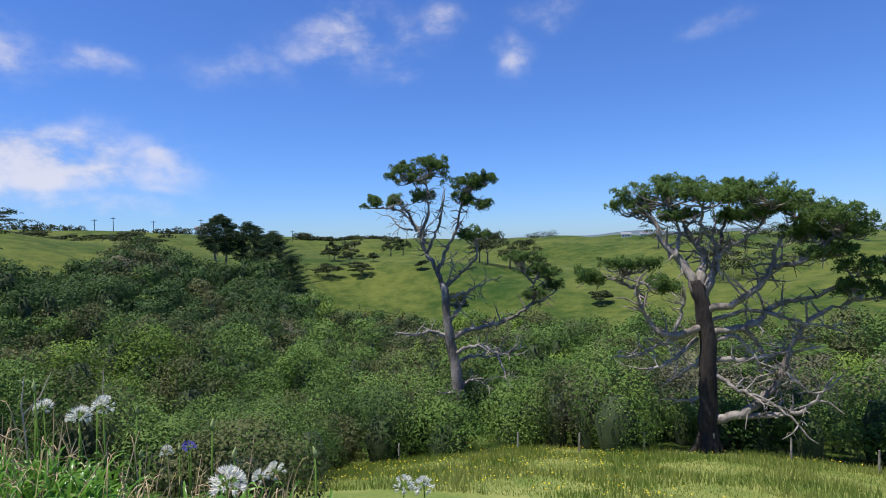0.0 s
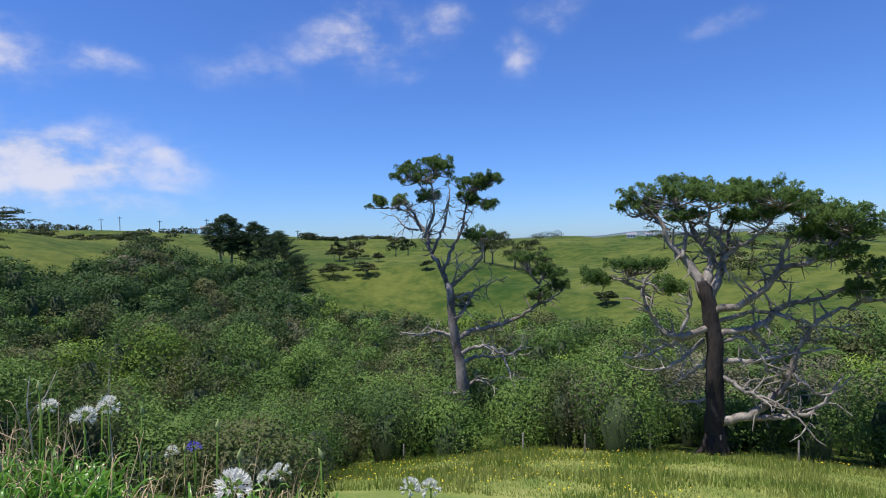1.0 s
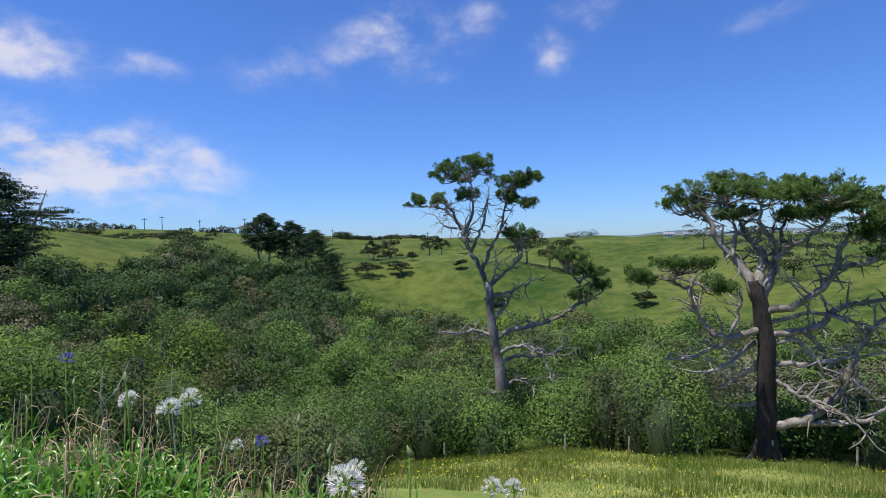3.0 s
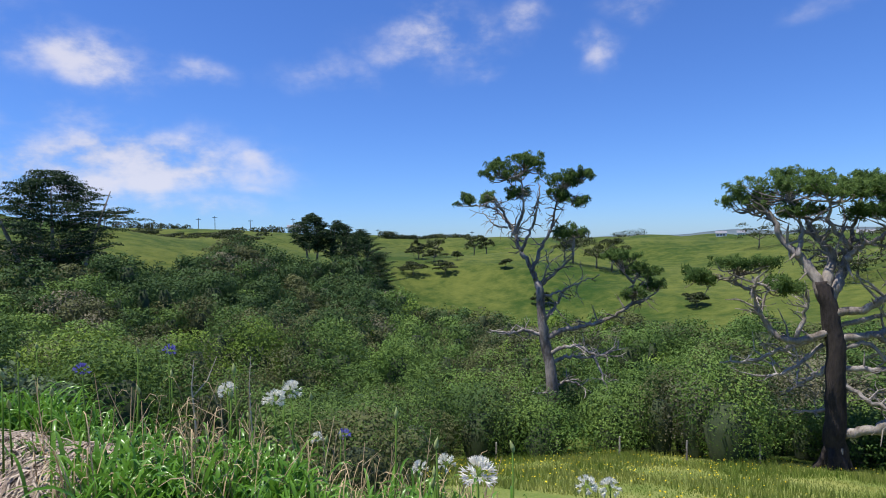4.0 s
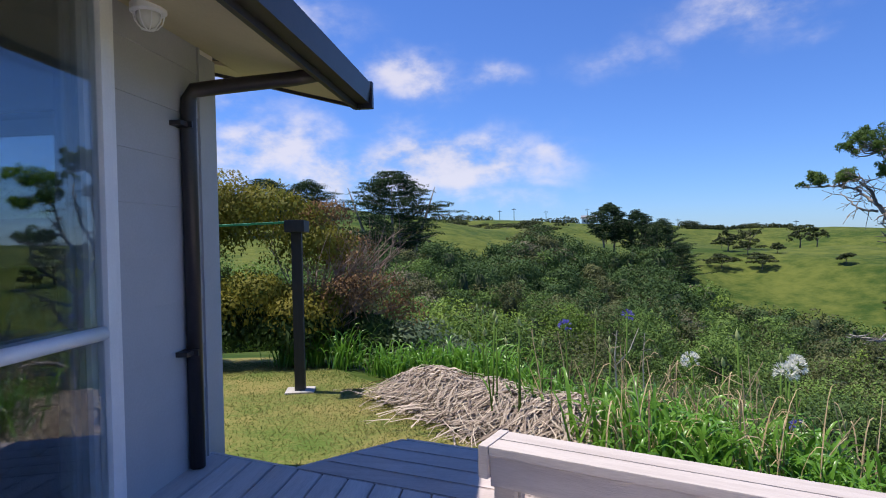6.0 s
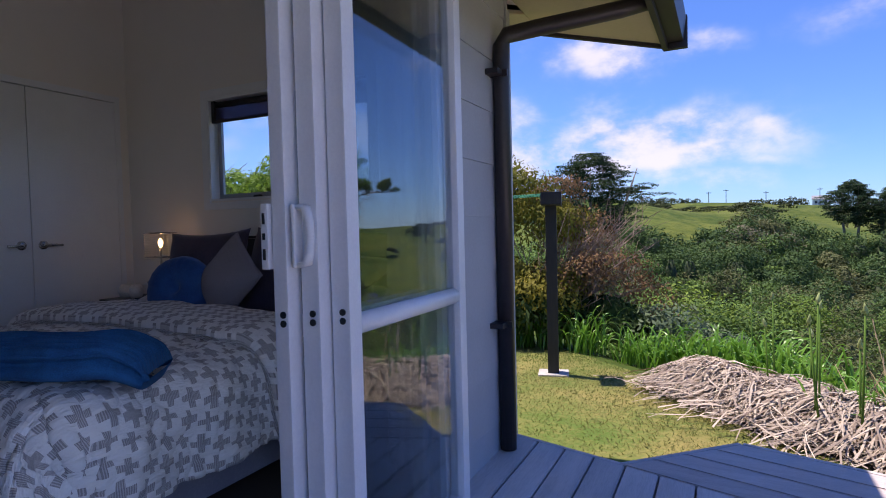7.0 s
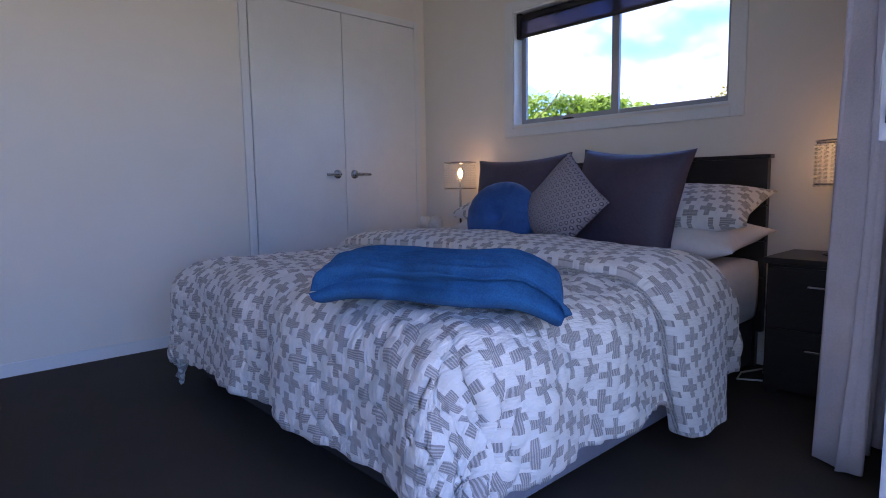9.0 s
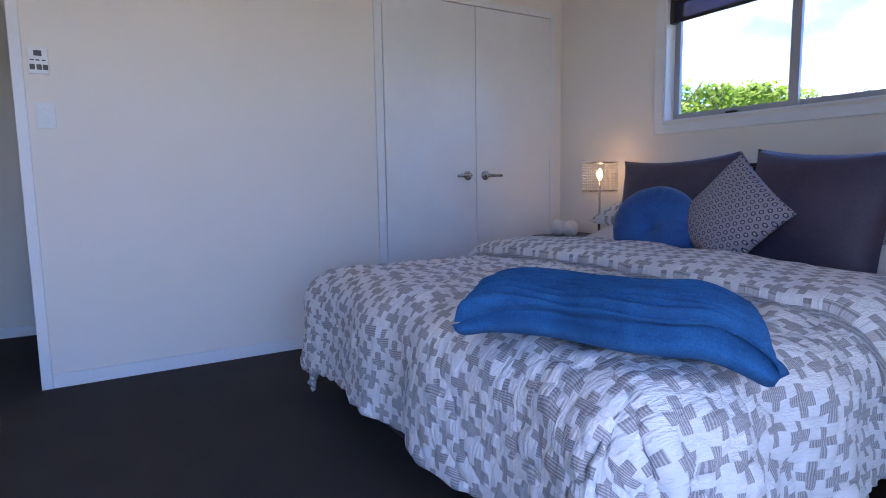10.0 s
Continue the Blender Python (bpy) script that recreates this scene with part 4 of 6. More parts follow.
wall_prism("wall_north", WX0, WX1, WALL_B, WALL_B + .1, WZ1, WHITE_PAINT, "off-white painted wall above the window")
wall_prism("wall_south", -4.5, FACE, -2.4, -2.3, -.12, WHITE_PAINT, "off-white painted end wall")
wall_prism("wall_east", INNER - .1, INNER, 3.2, WALL_B + .1, -.12, WHITE_PAINT, "short painted return wall by the corner")
wall_prism("wall_east", INNER, FACE, OPEN_Y1 + .005, 3.235, -.12, WHITE_PAINT, "off-white wall beside the sliding door")
wall_prism("wall_east", INNER, FACE, -2.3, OPEN_Y0 - .005, -.12, WHITE_PAINT, "off-white wall beside the sliding door")


def slab(name, x0, x1, y0, y1, lift, thick, mat_, label, category):
    bm = bmesh.new()
    q = [(x0, y0), (x1, y0), (x1, y1), (x0, y1)]
    a = [bm.verts.new((x, y, under_roof(x) + lift)) for x, y in q]
    b = [bm.verts.new((x, y, under_roof(x) + lift + thick)) for x, y in q]
    bm.faces.new(a[::-1])
    bm.faces.new(b)
    for i in range(4):
        bm.faces.new((a[i], a[(i + 1) % 4], b[(i + 1) % 4], b[i]))
    return structure(part(name, bm, mat_), label, category)


slab("ceiling", -4.6, FACE - .003, -2.4, WALL_B + .1, .045, .03, WHITE_PAINT, "off-white raked bedroom ceiling", "ceiling")
slab("soffit", FACE, .51, -2.6, 3.9, 0, .02, SOFFIT, "cream-painted raked eave soffit", "soffit")
slab("soffit", -4.6, FACE - .003, WALL_B + .102, 3.9, 0, .02, SOFFIT, "cream-painted gable eave soffit", "soffit")
slab("roof", -5.2, .56, -2.7, 3.95, .08, .06, DARK_METAL, "dark metal roof sheet", "roof")


def build_eaves():
    t = thing("gutter", "dark brown box gutter and fascia along the eave", "gutter")
    part("fascia", box(.51, .535, -2.6, 3.9, 1.90, 2.06), DARK_METAL, t)
    bm = bmesh.new()
    prof = [(.535, 1.935), (.61, 1.935), (.625, 2.055), (.615, 2.055), (.602, 1.947), (.535, 1.947)]
    a = [bm.verts.new((x, -2.6, z)) for x, z in prof]
    b = [bm.verts.new((x, 3.94, z)) for x, z in prof]
    bm.faces.new(a[::-1])
    bm.faces.new(b)
    for i in range(6):
        bm.faces.new((a[i], a[(i + 1) % 6], b[(i + 1) % 6], b[i]))
    part("channel", bm, DARK_METAL, t)
    part("end_cap", box(.51, .63, 3.905, 3.945, 1.905, 2.07, .004), DARK_METAL, t)
    barge = thing("barge_board", "dark barge board at the gable verge", "barge board")
    bm = bmesh.new()
    v = []
    for x in (.56, -4.6):
        z = under_roof(x)
        v += [bm.verts.new((x, y, z + dz)) for y, dz in ((3.9, -.02), (3.93, -.02), (3.93, .13), (3.9, .13))]
    for i in range(4):
        bm.faces.new((v[i], v[(i + 1) % 4], v[4 + (i + 1) % 4], v[4 + i]))
    bm.faces.new(v[:4][::-1])
    bm.faces.new(v[4:])
    part("board", bm, DARK_METAL, barge)
    pipe = thing("downpipe", "dark round downpipe running from gutter to deck", "downpipe")
    bm = bmesh.new()
    px, py = FACE + .045, 3.085
    tube(bm, [(.52, 3.26, 1.94), (.40, 3.23, 1.915), (.05, 3.13, 1.865), (px + .025, py + .01, 1.845), (px + .004, py, 1.80), (px, py, 1.70), (px, py, -.015)], .037, 16)
    part("pipe", bm, DARK_METAL, pipe, smooth=True)
    for z in (.56, 1.67):
        part("bracket", block(box(FACE + .001, px + .02, py - .10, py - .03, z - .012, z + .012, .003), px - .042, px + .042, py - .042, py - .03, z - .015, z + .015), DARK_METAL, pipe)
    lamp = thing("bulkhead_light", "white wire-caged eave light on the soffit", "light", at=(.02, 2.62, under_roof(.02)))
    part("base", lathe(bmesh.new(), [(.07, -.002), (.07, -.03), (.055, -.035)], 20), TRIM_WHITE, lamp)
    for k in range(4):
        a = k * math.pi / 4
        part("cage_wire", tube(bmesh.new(), [(math.cos(a) * .06 * math.cos(b), math.sin(a) * .06 * math.cos(b), -.035 - .07 * math.sin(b)) for b in (0, .5, 1.0, 1.57, 2.1, 2.6, 3.14)], .0028, 6), TRIM_WHITE, lamp)
    part("diffuser", lathe(bmesh.new(), [(.048, -.034), (.046, -.06), (.03, -.085), (.005, -.092)], 18), material("frosted_glass", (.75, .74, .70), (.7, .7, .66), .25), lamp, smooth=True)


build_eaves()


def build_sliding_door():
    """Three stacked white sliding panels, each with a mid rail and two panes, in a white frame."""
    fr = thing("sliding_door", "white aluminium sliding door, panels stacked open, in its frame", "door")
    part("head", box(FACE - .06, .05, OPEN_Y0, OPEN_Y1, 2.06, 2.10, .003), ALU_WHITE, fr)
    part("jamb", box(FACE - .06, -.022, OPEN_Y1 - .056, OPEN_Y1 + .012, -.01, 2.06, .003), ALU_WHITE, fr)
    part("jamb", box(FACE - .06, .04, OPEN_Y0 - .02, OPEN_Y0 + .05, -.01, 2.06, .003), ALU_WHITE, fr)
    bm = box(FACE - .06, .055, OPEN_Y0 + .05, OPEN_Y1 - .055, -.018, .012, .003)
    for x in (-.125, -.08, -.038, .012):
        block(bm, x - .006, x + .006, OPEN_Y0 + .06, OPEN_Y1 - .06, .012, .035)
    part("track", bm, ALU_GREY, fr)
    screw = material("black_screw_cap", (.01, .01, .011), (.02, .02, .02), .35)
    for x, y0, y1, d in ((-.101, 1.628, 2.35, .0195), (-.047, 1.664, 2.365, .0245), (.006, 1.704, 2.39, .0245)):
        p = thing("door_panel", "white framed glass sliding panel with mid rail", "door", "sliding door panels", (x, y0, 0), 1.2)
        y1, y0 = y1 - y0, 0.0
        w = .050
        part("stile", box(-d, d, y0, y0 + w, .03, 2.06, .004), ALU_WHITE, p)
        part("stile", box(-d, d, y1 - .05, y1, .03, 2.06, .004), ALU_WHITE, p)
        part("rail", box(-d + .002, d - .002, y0 + w, y1 - .05, .03, .105, .004), ALU_WHITE, p)
        part("rail", box(-d + .002, d - .002, y0 + w, y1 - .05, 2.0, 2.06, .004), ALU_WHITE, p)
        part("mid_rail", tube(bmesh.new(), [(0, y0 + w, .772), (0, y1 - .05, .772)], .026, 12), ALU_WHITE, p, smooth=True)
        for z0, z1 in ((.105, .75), (.795, 2.0)):
            g = part("pane", box(-.003, .003, y0 + w, y1 - .05, z0, z1), DOOR_GLASS, p)
            g.visible_shadow = False
        for z in (.788, .808):
            part("screw_cap", tube(bmesh.new(), [(.006, y0 + .001, z), (.006, y0 - .003, z)], .008, 12), screw, p)
    handle = thing("door_handle", "white moulded pull handle with lock plate", "handle", "sliding door handles", (-.070, 1.652, .985))
    handle.scale = (1, 1, .62)
    part("lock_case", box(-.075, -.0545, -.034, .012, -.12, .12, .004), ALU_WHITE, handle)
    for z0, z1 in ((.045, .085), (-.012, .012), (-.085, -.045)):
        part("latch_slot", box(-.068, -.0615, -.0365, -.0342, z0, z1), screw, handle, "black latch slot")
    for sgn, sx in ((1, 0.003), (-1, -.044)):
        bm = bmesh.new()
        tube(bm, [(sx, 0, .105), (sx + sgn * .024, 0, .10), (sx + sgn * .028, .004, .06), (sx + sgn * .030, .006, 0), (sx + sgn * .028, .004, -.06), (sx + sgn * .024, 0, -.10), (sx, 0, -.105)],
             [.012, .013, .011, .010, .011, .013, .012], 10)
        block(bm, sx - .003 * sgn - .003, sx + .003, -.016, .02, -.115, .115, .003)
        part("grip", bm, ALU_WHITE, handle, smooth=True)


build_sliding_door()


def build_window():
    """High window behind the bed: white lining, grey aluminium sashes, a dark half-drawn blind."""
    w = thing("bedroom_window", "wide high window with white trim and grey sashes", "window")
    y0, y1 = WALL_B, WALL_B + .1
    a = .06
    for nm, q in (("trim_board", (WX0 - a, WX0, WZ0 - a, WZ1 + a)), ("trim_board", (WX1, WX1 + a, WZ0 - a, WZ1 + a)), ("trim_board", (WX0, WX1, WZ1, WZ1 + a))):
        part(nm, box(q[0], q[1], y0 - .014, y0 - .001, q[2], q[3], .003), TRIM_WHITE, w)
    part("window_sill", box(WX0, WX1, y0 - .016, y0 - .001, WZ0 - a, WZ0 - .012, .003), TRIM_WHITE, w)
    for x0, x1, z0, z1 in ((WX0, WX0 + .012, WZ0, WZ1), (WX1 - .012, WX1, WZ0, WZ1), (WX0 + .012, WX1 - .012, WZ0, WZ0 + .012), (WX0 + .012, WX1 - .012, WZ1 - .012, WZ1)):
        part("reveal", box(x0, x1, y0 - .01, y0 + .06, z0, z1), TRIM_WHITE, w)
    mx = -1.70
    for x0, x1, yy in ((WX0 + .012, mx + .025, .062), (mx - .025, WX1 - .012, .082)):
        sash = part("sash", box(x0, x1, y0 + yy, y0 + yy + .02, WZ0 + .012, WZ0 + .047), ALU_GREY, w)
        part("stile", box(x0, x0 + .035, y0 + yy, y0 + yy + .02, WZ0 + .047, WZ1 - .045), ALU_GREY, sash)
        part("stile", box(x1 - .045, x1, y0 + yy, y0 + yy + .02, WZ0 + .047, WZ1 - .045), ALU_GREY, sash)
        part("rail", box(x0, x1, y0 + yy, y0 + yy + .02, WZ1 - .045, WZ1 - .012), ALU_GREY, sash)
        g = part("pane", box(x0 + .035, x1 - .045, y0 + yy + .008, y0 + yy + .012, WZ0 + .047, WZ1 - .045), GLASS, sash)
        g.visible_shadow = False
    part("catch", box(-2.02, -1.96, y0 + .04, y0 + .062, WZ0 + .014, WZ0 + .03, .003), DARK_METAL, w)
    bl = thing("roller_blind", "dark violet-grey roller blind, a quarter drawn", "blind")
    cloth = bpy.data.materials.new("sheer_blind_cloth")
    cloth.use_nodes = True
    t = cloth.node_tree
    p = t.nodes["Principled BSDF"]
    p.inputs["Base Color"].default_value = (.045, .042, .06, 1)
    p.inputs["Roughness"].default_value = .85
    tr = t.nodes.new("ShaderNodeBsdfTransparent")
    tr.inputs[0].default_value = (.62, .60, .78, 1)
    mx_ = t.nodes.new("ShaderNodeMixShader")
    mx_.inputs[0].default_value = .22
    t.links.new(p.outputs[0], mx_.inputs[1])
    t.links.new(tr.outputs[0], mx_.inputs[2])
    t.links.new(mx_.outputs[0], t.nodes["Material Output"].inputs[0])
    part("cloth", box(WX0 + .03, WX1 - .03, y0 + .026, y0 + .028, 1.77, WZ1 - .05), cloth, bl)
    part("roller", tube(bmesh.new(), [(WX0 + .02, y0 + .035, WZ1 - .04), (WX1 - .02, y0 + .035, WZ1 - .04)], .022, 12), DARK_METAL, bl, smooth=True)
    part("bottom_bar", box(WX0 + .03, WX1 - .03, y0 + .02, y0 + .034, 1.75, 1.77, .003), DARK_METAL, bl)
    part("guide", box(WX0 + .013, WX0 + .04, y0 + .012, y0 + .05, 1.75, WZ1 - .013), DARK_METAL, bl)


build_window()


def build_wardrobe():
    w = thing("wardrobe", "built-in white double-door wardrobe with chrome levers", "wardrobe")
    x = WALL_A + .001
    y0, ym, y1, top = 2.175, 2.79, 3.385, 1.96
    part("frame_post", box(x, x + .018, y0 - .05, y0 - .005, CARPET_TOP, top + .05, .003), TRIM_WHITE, w)
    part("frame_post", box(x, x + .018, y1 + .005, y1 + .045, CARPET_TOP, top + .05, .003), TRIM_WHITE, w)
    part("frame_head", box(x, x + .018, y0 - .005, y1 + .005, top + .006, top + .05, .003), TRIM_WHITE, w)
    part("reveal", box(x, x + .004, y0 - .004, y1 + .004, CARPET_TOP, top + .005), DARK_TIMBER, w)
    for a, b, sgn in ((y0, ym - .002, -1), (ym + .003, y1, 1)):
        d = part("door", box(x + .005, x + .022, a, b, .042, top, .003), TRIM_WHITE, w)
        hy = ym + sgn * .065
        part("rose", tube(bmesh.new(), [(x + .022, hy, .95), (x + .03, hy, .95), (x + .034, hy, .95)], [.028, .028, .02], 20), CHROME, d, "round chrome rose", True)
        part("lever", tube(bmesh.new(), [(x + .03, hy, .95), (x + .06, hy, .95), (x + .066, hy + sgn * .015, .95), (x + .066, hy + sgn * .10, .948)], [.011, .010, .010, .008], 10), CHROME, d, "chrome lever handle", True)
        hinge = a if sgn < 0 else b
        for z in (.25, 1.0, 1.72):
            part("hinge", tube(bmesh.new(), [(x + .024, hinge, z - .04), (x + .024, hinge, z + .04)], .005, 8), TRIM_WHITE, d)


build_wardrobe()
for x0, x1, y0, y1 in ((WALL_A, WALL_A + .012, .532, 2.12), (WALL_A, WALL_A + .012, -2.3, -.5), (WALL_A + .013, INNER - .1, WALL_B - .012, WALL_B), (-4.4, -4.388, -2.3, 1.5)):
    structure(part("baseboard", box(x0 + .0005, x1 + .0005, y0, y1 - .0005, CARPET_TOP, .092, .003), TRIM_WHITE), "white painted skirting board", "baseboard")
for y0, y1 in ((.488, .53), (-.42, -.35)):
    structure(part("trim", box(WALL_A - .11, WALL_A + .014, y0, y1, CARPET_TOP, 2.03, .003), TRIM_WHITE), "white painted doorway jamb", "trim")


def build_switches():
    s = thing("light_switch", "white two-gang light switch on the bedroom wall", "switch", at=(WALL_A, .595, 1.22))
    part("plate", box(0.0005, .009, -.034, .034, -.055, .055, .003), TRIM_WHITE, s)
    for z in (.012, -.022):
        part("rocker", box(.009, .013, -.010, .010, z - .012, z + .012, .002), TRIM_WHITE, s)
    h = thing("heater_control", "white wall heater control with dark display and buttons", "thermostat", at=(WALL_A, .585, 1.445))
    part("case", box(.0005, .02, -.036, .036, -.055, .055, .005), TRIM_WHITE, h)
    dk = material("dark_key", (.03, .03, .035), (.05, .05, .055), .4)
    part("display", box(.02, .0215, -.014, .014, .018, .04), dk, h)
    for y, z in ((-.022, -.028), (.002, -.028), (.024, -.028)):
        part("button", box(.02, .0225, y - .009, y + .009, z - .011, z + .011, .002), dk, h)
    for y in (-.022, -.002, .02):
        part("mark", box(.02, .0208, y - .007, y + .007, -.002, .003), dk, h)


build_switches()


# ---------------------------------------------------------------- bed
def cross_material():
    """Woven duvet cloth: white with a grid of grey hatched crosses, by the cloth's own coordinates."""
    m = bpy.data.materials.new("cross_pattern_cloth")
    m.use_nodes = True
    t = m.node_tree
    p = t.nodes["Principled BSDF"]
    uv = t.nodes.new("ShaderNodeUVMap")
    uv.uv_map = "cloth"
    sep = t.nodes.new("ShaderNodeSeparateXYZ")
    wob = nd(t, "ShaderNodeTexNoise", Scale=9.0, Detail=2.0)
    t.links.new(uv.outputs[0], wob.inputs["Vector"])
    t.links.new(uv.outputs[0], sep.inputs[0])
    cell = .0215
    u = mth(t, "ADD", mth(t, "DIVIDE", sep.outputs[0], cell), mth(t, "MULTIPLY", wob.outputs[0], .35))
    v = mth(t, "ADD", mth(t, "DIVIDE", sep.outputs[1], cell), mth(t, "MULTIPLY", wob.outputs[0], -.3))
    # interlocking crosses on a slanted square lattice
    la = mth(t, "DIVIDE", mth(t, "ADD", mth(t, "MULTIPLY", u, 3.0), v), 10.0)
    lb = mth(t, "DIVIDE", mth(t, "SUBTRACT", mth(t, "MULTIPLY", v, 3.0), u), 10.0)
    fa = mth(t, "SUBTRACT", la, mth(t, "ROUND", la))
    fb = mth(t, "SUBTRACT", lb, mth(t, "ROUND", lb))
    uu = mth(t, "ABSOLUTE", mth(t, "SUBTRACT", mth(t, "MULTIPLY", fa, 3.0), fb))
    vv = mth(t, "ABSOLUTE", mth(t, "ADD", mth(t, "MULTIPLY", fb, 3.0), fa))
    a = mth(t, "MULTIPLY", mth(t, "LESS_THAN", uu, .46), mth(t, "LESS_THAN", vv, 1.36))
    b = mth(t, "MULTIPLY", mth(t, "LESS_THAN", uu, 1.36), mth(t, "LESS_THAN", vv, .46))
    cross = mth(t, "MAXIMUM", a, b)
    lines = nd(t, "ShaderNodeTexNoise", Scale=30.0, Detail=2.0)
    t.links.new(uv.outputs[0], lines.inputs["Vector"])
    hatch = mth(t, "GREATER_THAN", mth(t, "ADD", mth(t, "SINE", mth(t, "MULTIPLY", v, 30.0)), mth(t, "MULTIPLY", lines.outputs[0], .5)), .05)
    grey = mixc(t, hatch, (.52, .495, .50), (.30, .275, .29))
    n = nd(t, "ShaderNodeTexNoise", Scale=40.0, Detail=4.0)
    t.links.new(uv.outputs[0], n.inputs["Vector"])
    white = mixc(t, n.outputs[0], (.83, .81, .81), (.74, .72, .73))
    t.links.new(mixc(t, cross, white, grey), p.inputs["Base Color"])
    p.inputs["Roughness"].default_value, p.inputs["Sheen Weight"].default_value = .85, .2
    bn = nd(t, "ShaderNodeBump", Strength=1.0, Distance=.011)
    w2 = nd(t, "ShaderNodeTexNoise", Scale=34.0, Detail=4.0, Roughness=.62)
    st = vmth(t, "MULTIPLY", uv.outputs[0], (1.8, .7, 1))
    t.links.new(st.outputs[0], w2.inputs["Vector"])
    t.links.new(mth(t, "ADD", mth(t, "MULTIPLY", cross, -.35), mth(t, "MULTIPLY", w2.outputs[0], 1.6)), bn.inputs["Height"])
    t.links.new(bn.outputs[0], p.inputs["Normal"])
    return m


CROSS = cross_material()
SHEET = material("white_sheet", (.78, .74, .76), (.70, .66, .69), .8, 3, 40, .15, sheen=.2)
VALANCE = material("dark_bed_base_fabric", (.030, .026, .028), (.05, .044, .046), .9, 6, 150, .3)
VALANCE_SIDE = material("grey_valance_cloth", (.26, .25, .31), (.34, .33, .40), .85, 5, 120, .2)
SATIN = material("aubergine_satin", (.058, .045, .075), (.085, .068, .105), .50, 5, 90, .1, sheen=.0, spec=.35)
BLUE_VELVET = material("blue_velvet", (.004, .052, .20), (.012, .10, .33), .7, 6, 120, .4, sheen=.15)
BLUE_FLEECE = material("royal_blue_fleece", (.002, .055, .17), (.007, .115, .30), .95, 14, 260, .5, sheen=.0, spread=.5, distance=.004)


def cloth_mesh(name, nu, nv, func, mat_, thick=.0):
    """A sheet from func(i, j) -> (place, uv), with its cloth coordinates."""
    v, uvs = [], []
    for i in range(nu):
        for j in range(nv):
            q, c = func(i / (nu - 1), j / (nv - 1))
            v.append(q)
            uvs.append(c)
    f = grid_faces(nu, nv)
    me = mesh_np(name, np.array(v), f, mat_, True)
    layer = me.uv_layers.new(name="cloth")
    layer.data.foreach_set("uv", np.array(uvs, dtype=np.float32)[f.ravel()].ravel())
    return me


BX0, BX1, BY0, BY1 = -2.50, -0.90, 1.58, 3.42


def drape(s, t, top, x0, x1, y0, hug=.10, swell=.035):
    """Where a cloth lies that covers a bed top: s across in metres, t along from the head; falls over the sides and the foot."""
    cx, half = (x0 + x1) / 2, (x1 - x0) / 2 - hug
    side = math.copysign(max(0.0, abs(s) - half), s)
    foot = max(0.0, t)
    over = math.hypot(side, foot)
    x = cx + max(-half, min(half, s))
    y = y0 + hug - min(t, 0)
    z = top + swell * math.cos(min(1, abs(s) / (half + .05)) * 1.4) * math.cos(min(1.2, max(0, .35 + t * .25)))
    if over > 0:
        dx, dy = side / over, -foot / over
        r = hug * 1.25
        ang = min(over / r, math.pi / 2)
        out = r * math.sin(ang)
        down = r * (1 - math.cos(ang)) + max(0.0, over - r * math.pi / 2)
        out += max(0.0, over - r * 1.57) * .07
        x += dx * out
        y += dy * out
        z -= down
    return Vector((x, y, z)), over


def build_bed():
    bed = thing("bed", "double bed with dark base and slatted headboard against the wall", "bed")
    part("base", box(BX0, BX1, BY0, BY1, .05, .26, .02), VALANCE, bed, "dark upholstered bed base")
    part("valance", box(BX1 + .002, BX1 + .012, BY0 + .02, 2.95, .045, .25, .003), VALANCE_SIDE, bed, "grey valance cloth along the side")
    part("mattress", box(BX0 + .01, BX1 + .03, BY0 + .02, BY1 - .01, .262, .53, .06), SHEET, bed, "mattress in a white fitted sheet", True)
    for x in (BX0 + .08, BX1 - .08):
        for y in (BY0 + .1, BY1 - .1):
            part("leg", tube(bmesh.new(), [(x, y, CARPET_TOP), (x, y, .055)], .03, 12), BLACK_WOOD, bed)
    hb = part("headboard", box(BX0 - .02, BX1 + .035, 3.428, 3.445, .20, .96), BLACK_WOOD, bed)
    for z0, z1 in ((.20, .44), (.446, .60), (.606, .755), (.761, .96)):
        part("panel", box(BX0 - .02, BX1 + .035, 3.41, 3.428, z0, z1, .003), BLACK_WOOD, hb)
    part("cap", box(BX0 - .03, BX1 + .045, 3.405, 3.455, .961, .978, .003), BLACK_WOOD, hb)
    for x in (BX0 + .05, BX1 - .03):
        part("post", box(x - .03, x + .03, 3.446, 3.48, CARPET_TOP, .96), BLACK_WOOD, hb)


build_bed()


def wrinkle(p, amount, scale=5.0):
    q = Vector(p) * scale
    return (noise.noise(q) + .5 * noise.noise(q * 2.3) + .25 * noise.noise(q * 5.1)) * amount


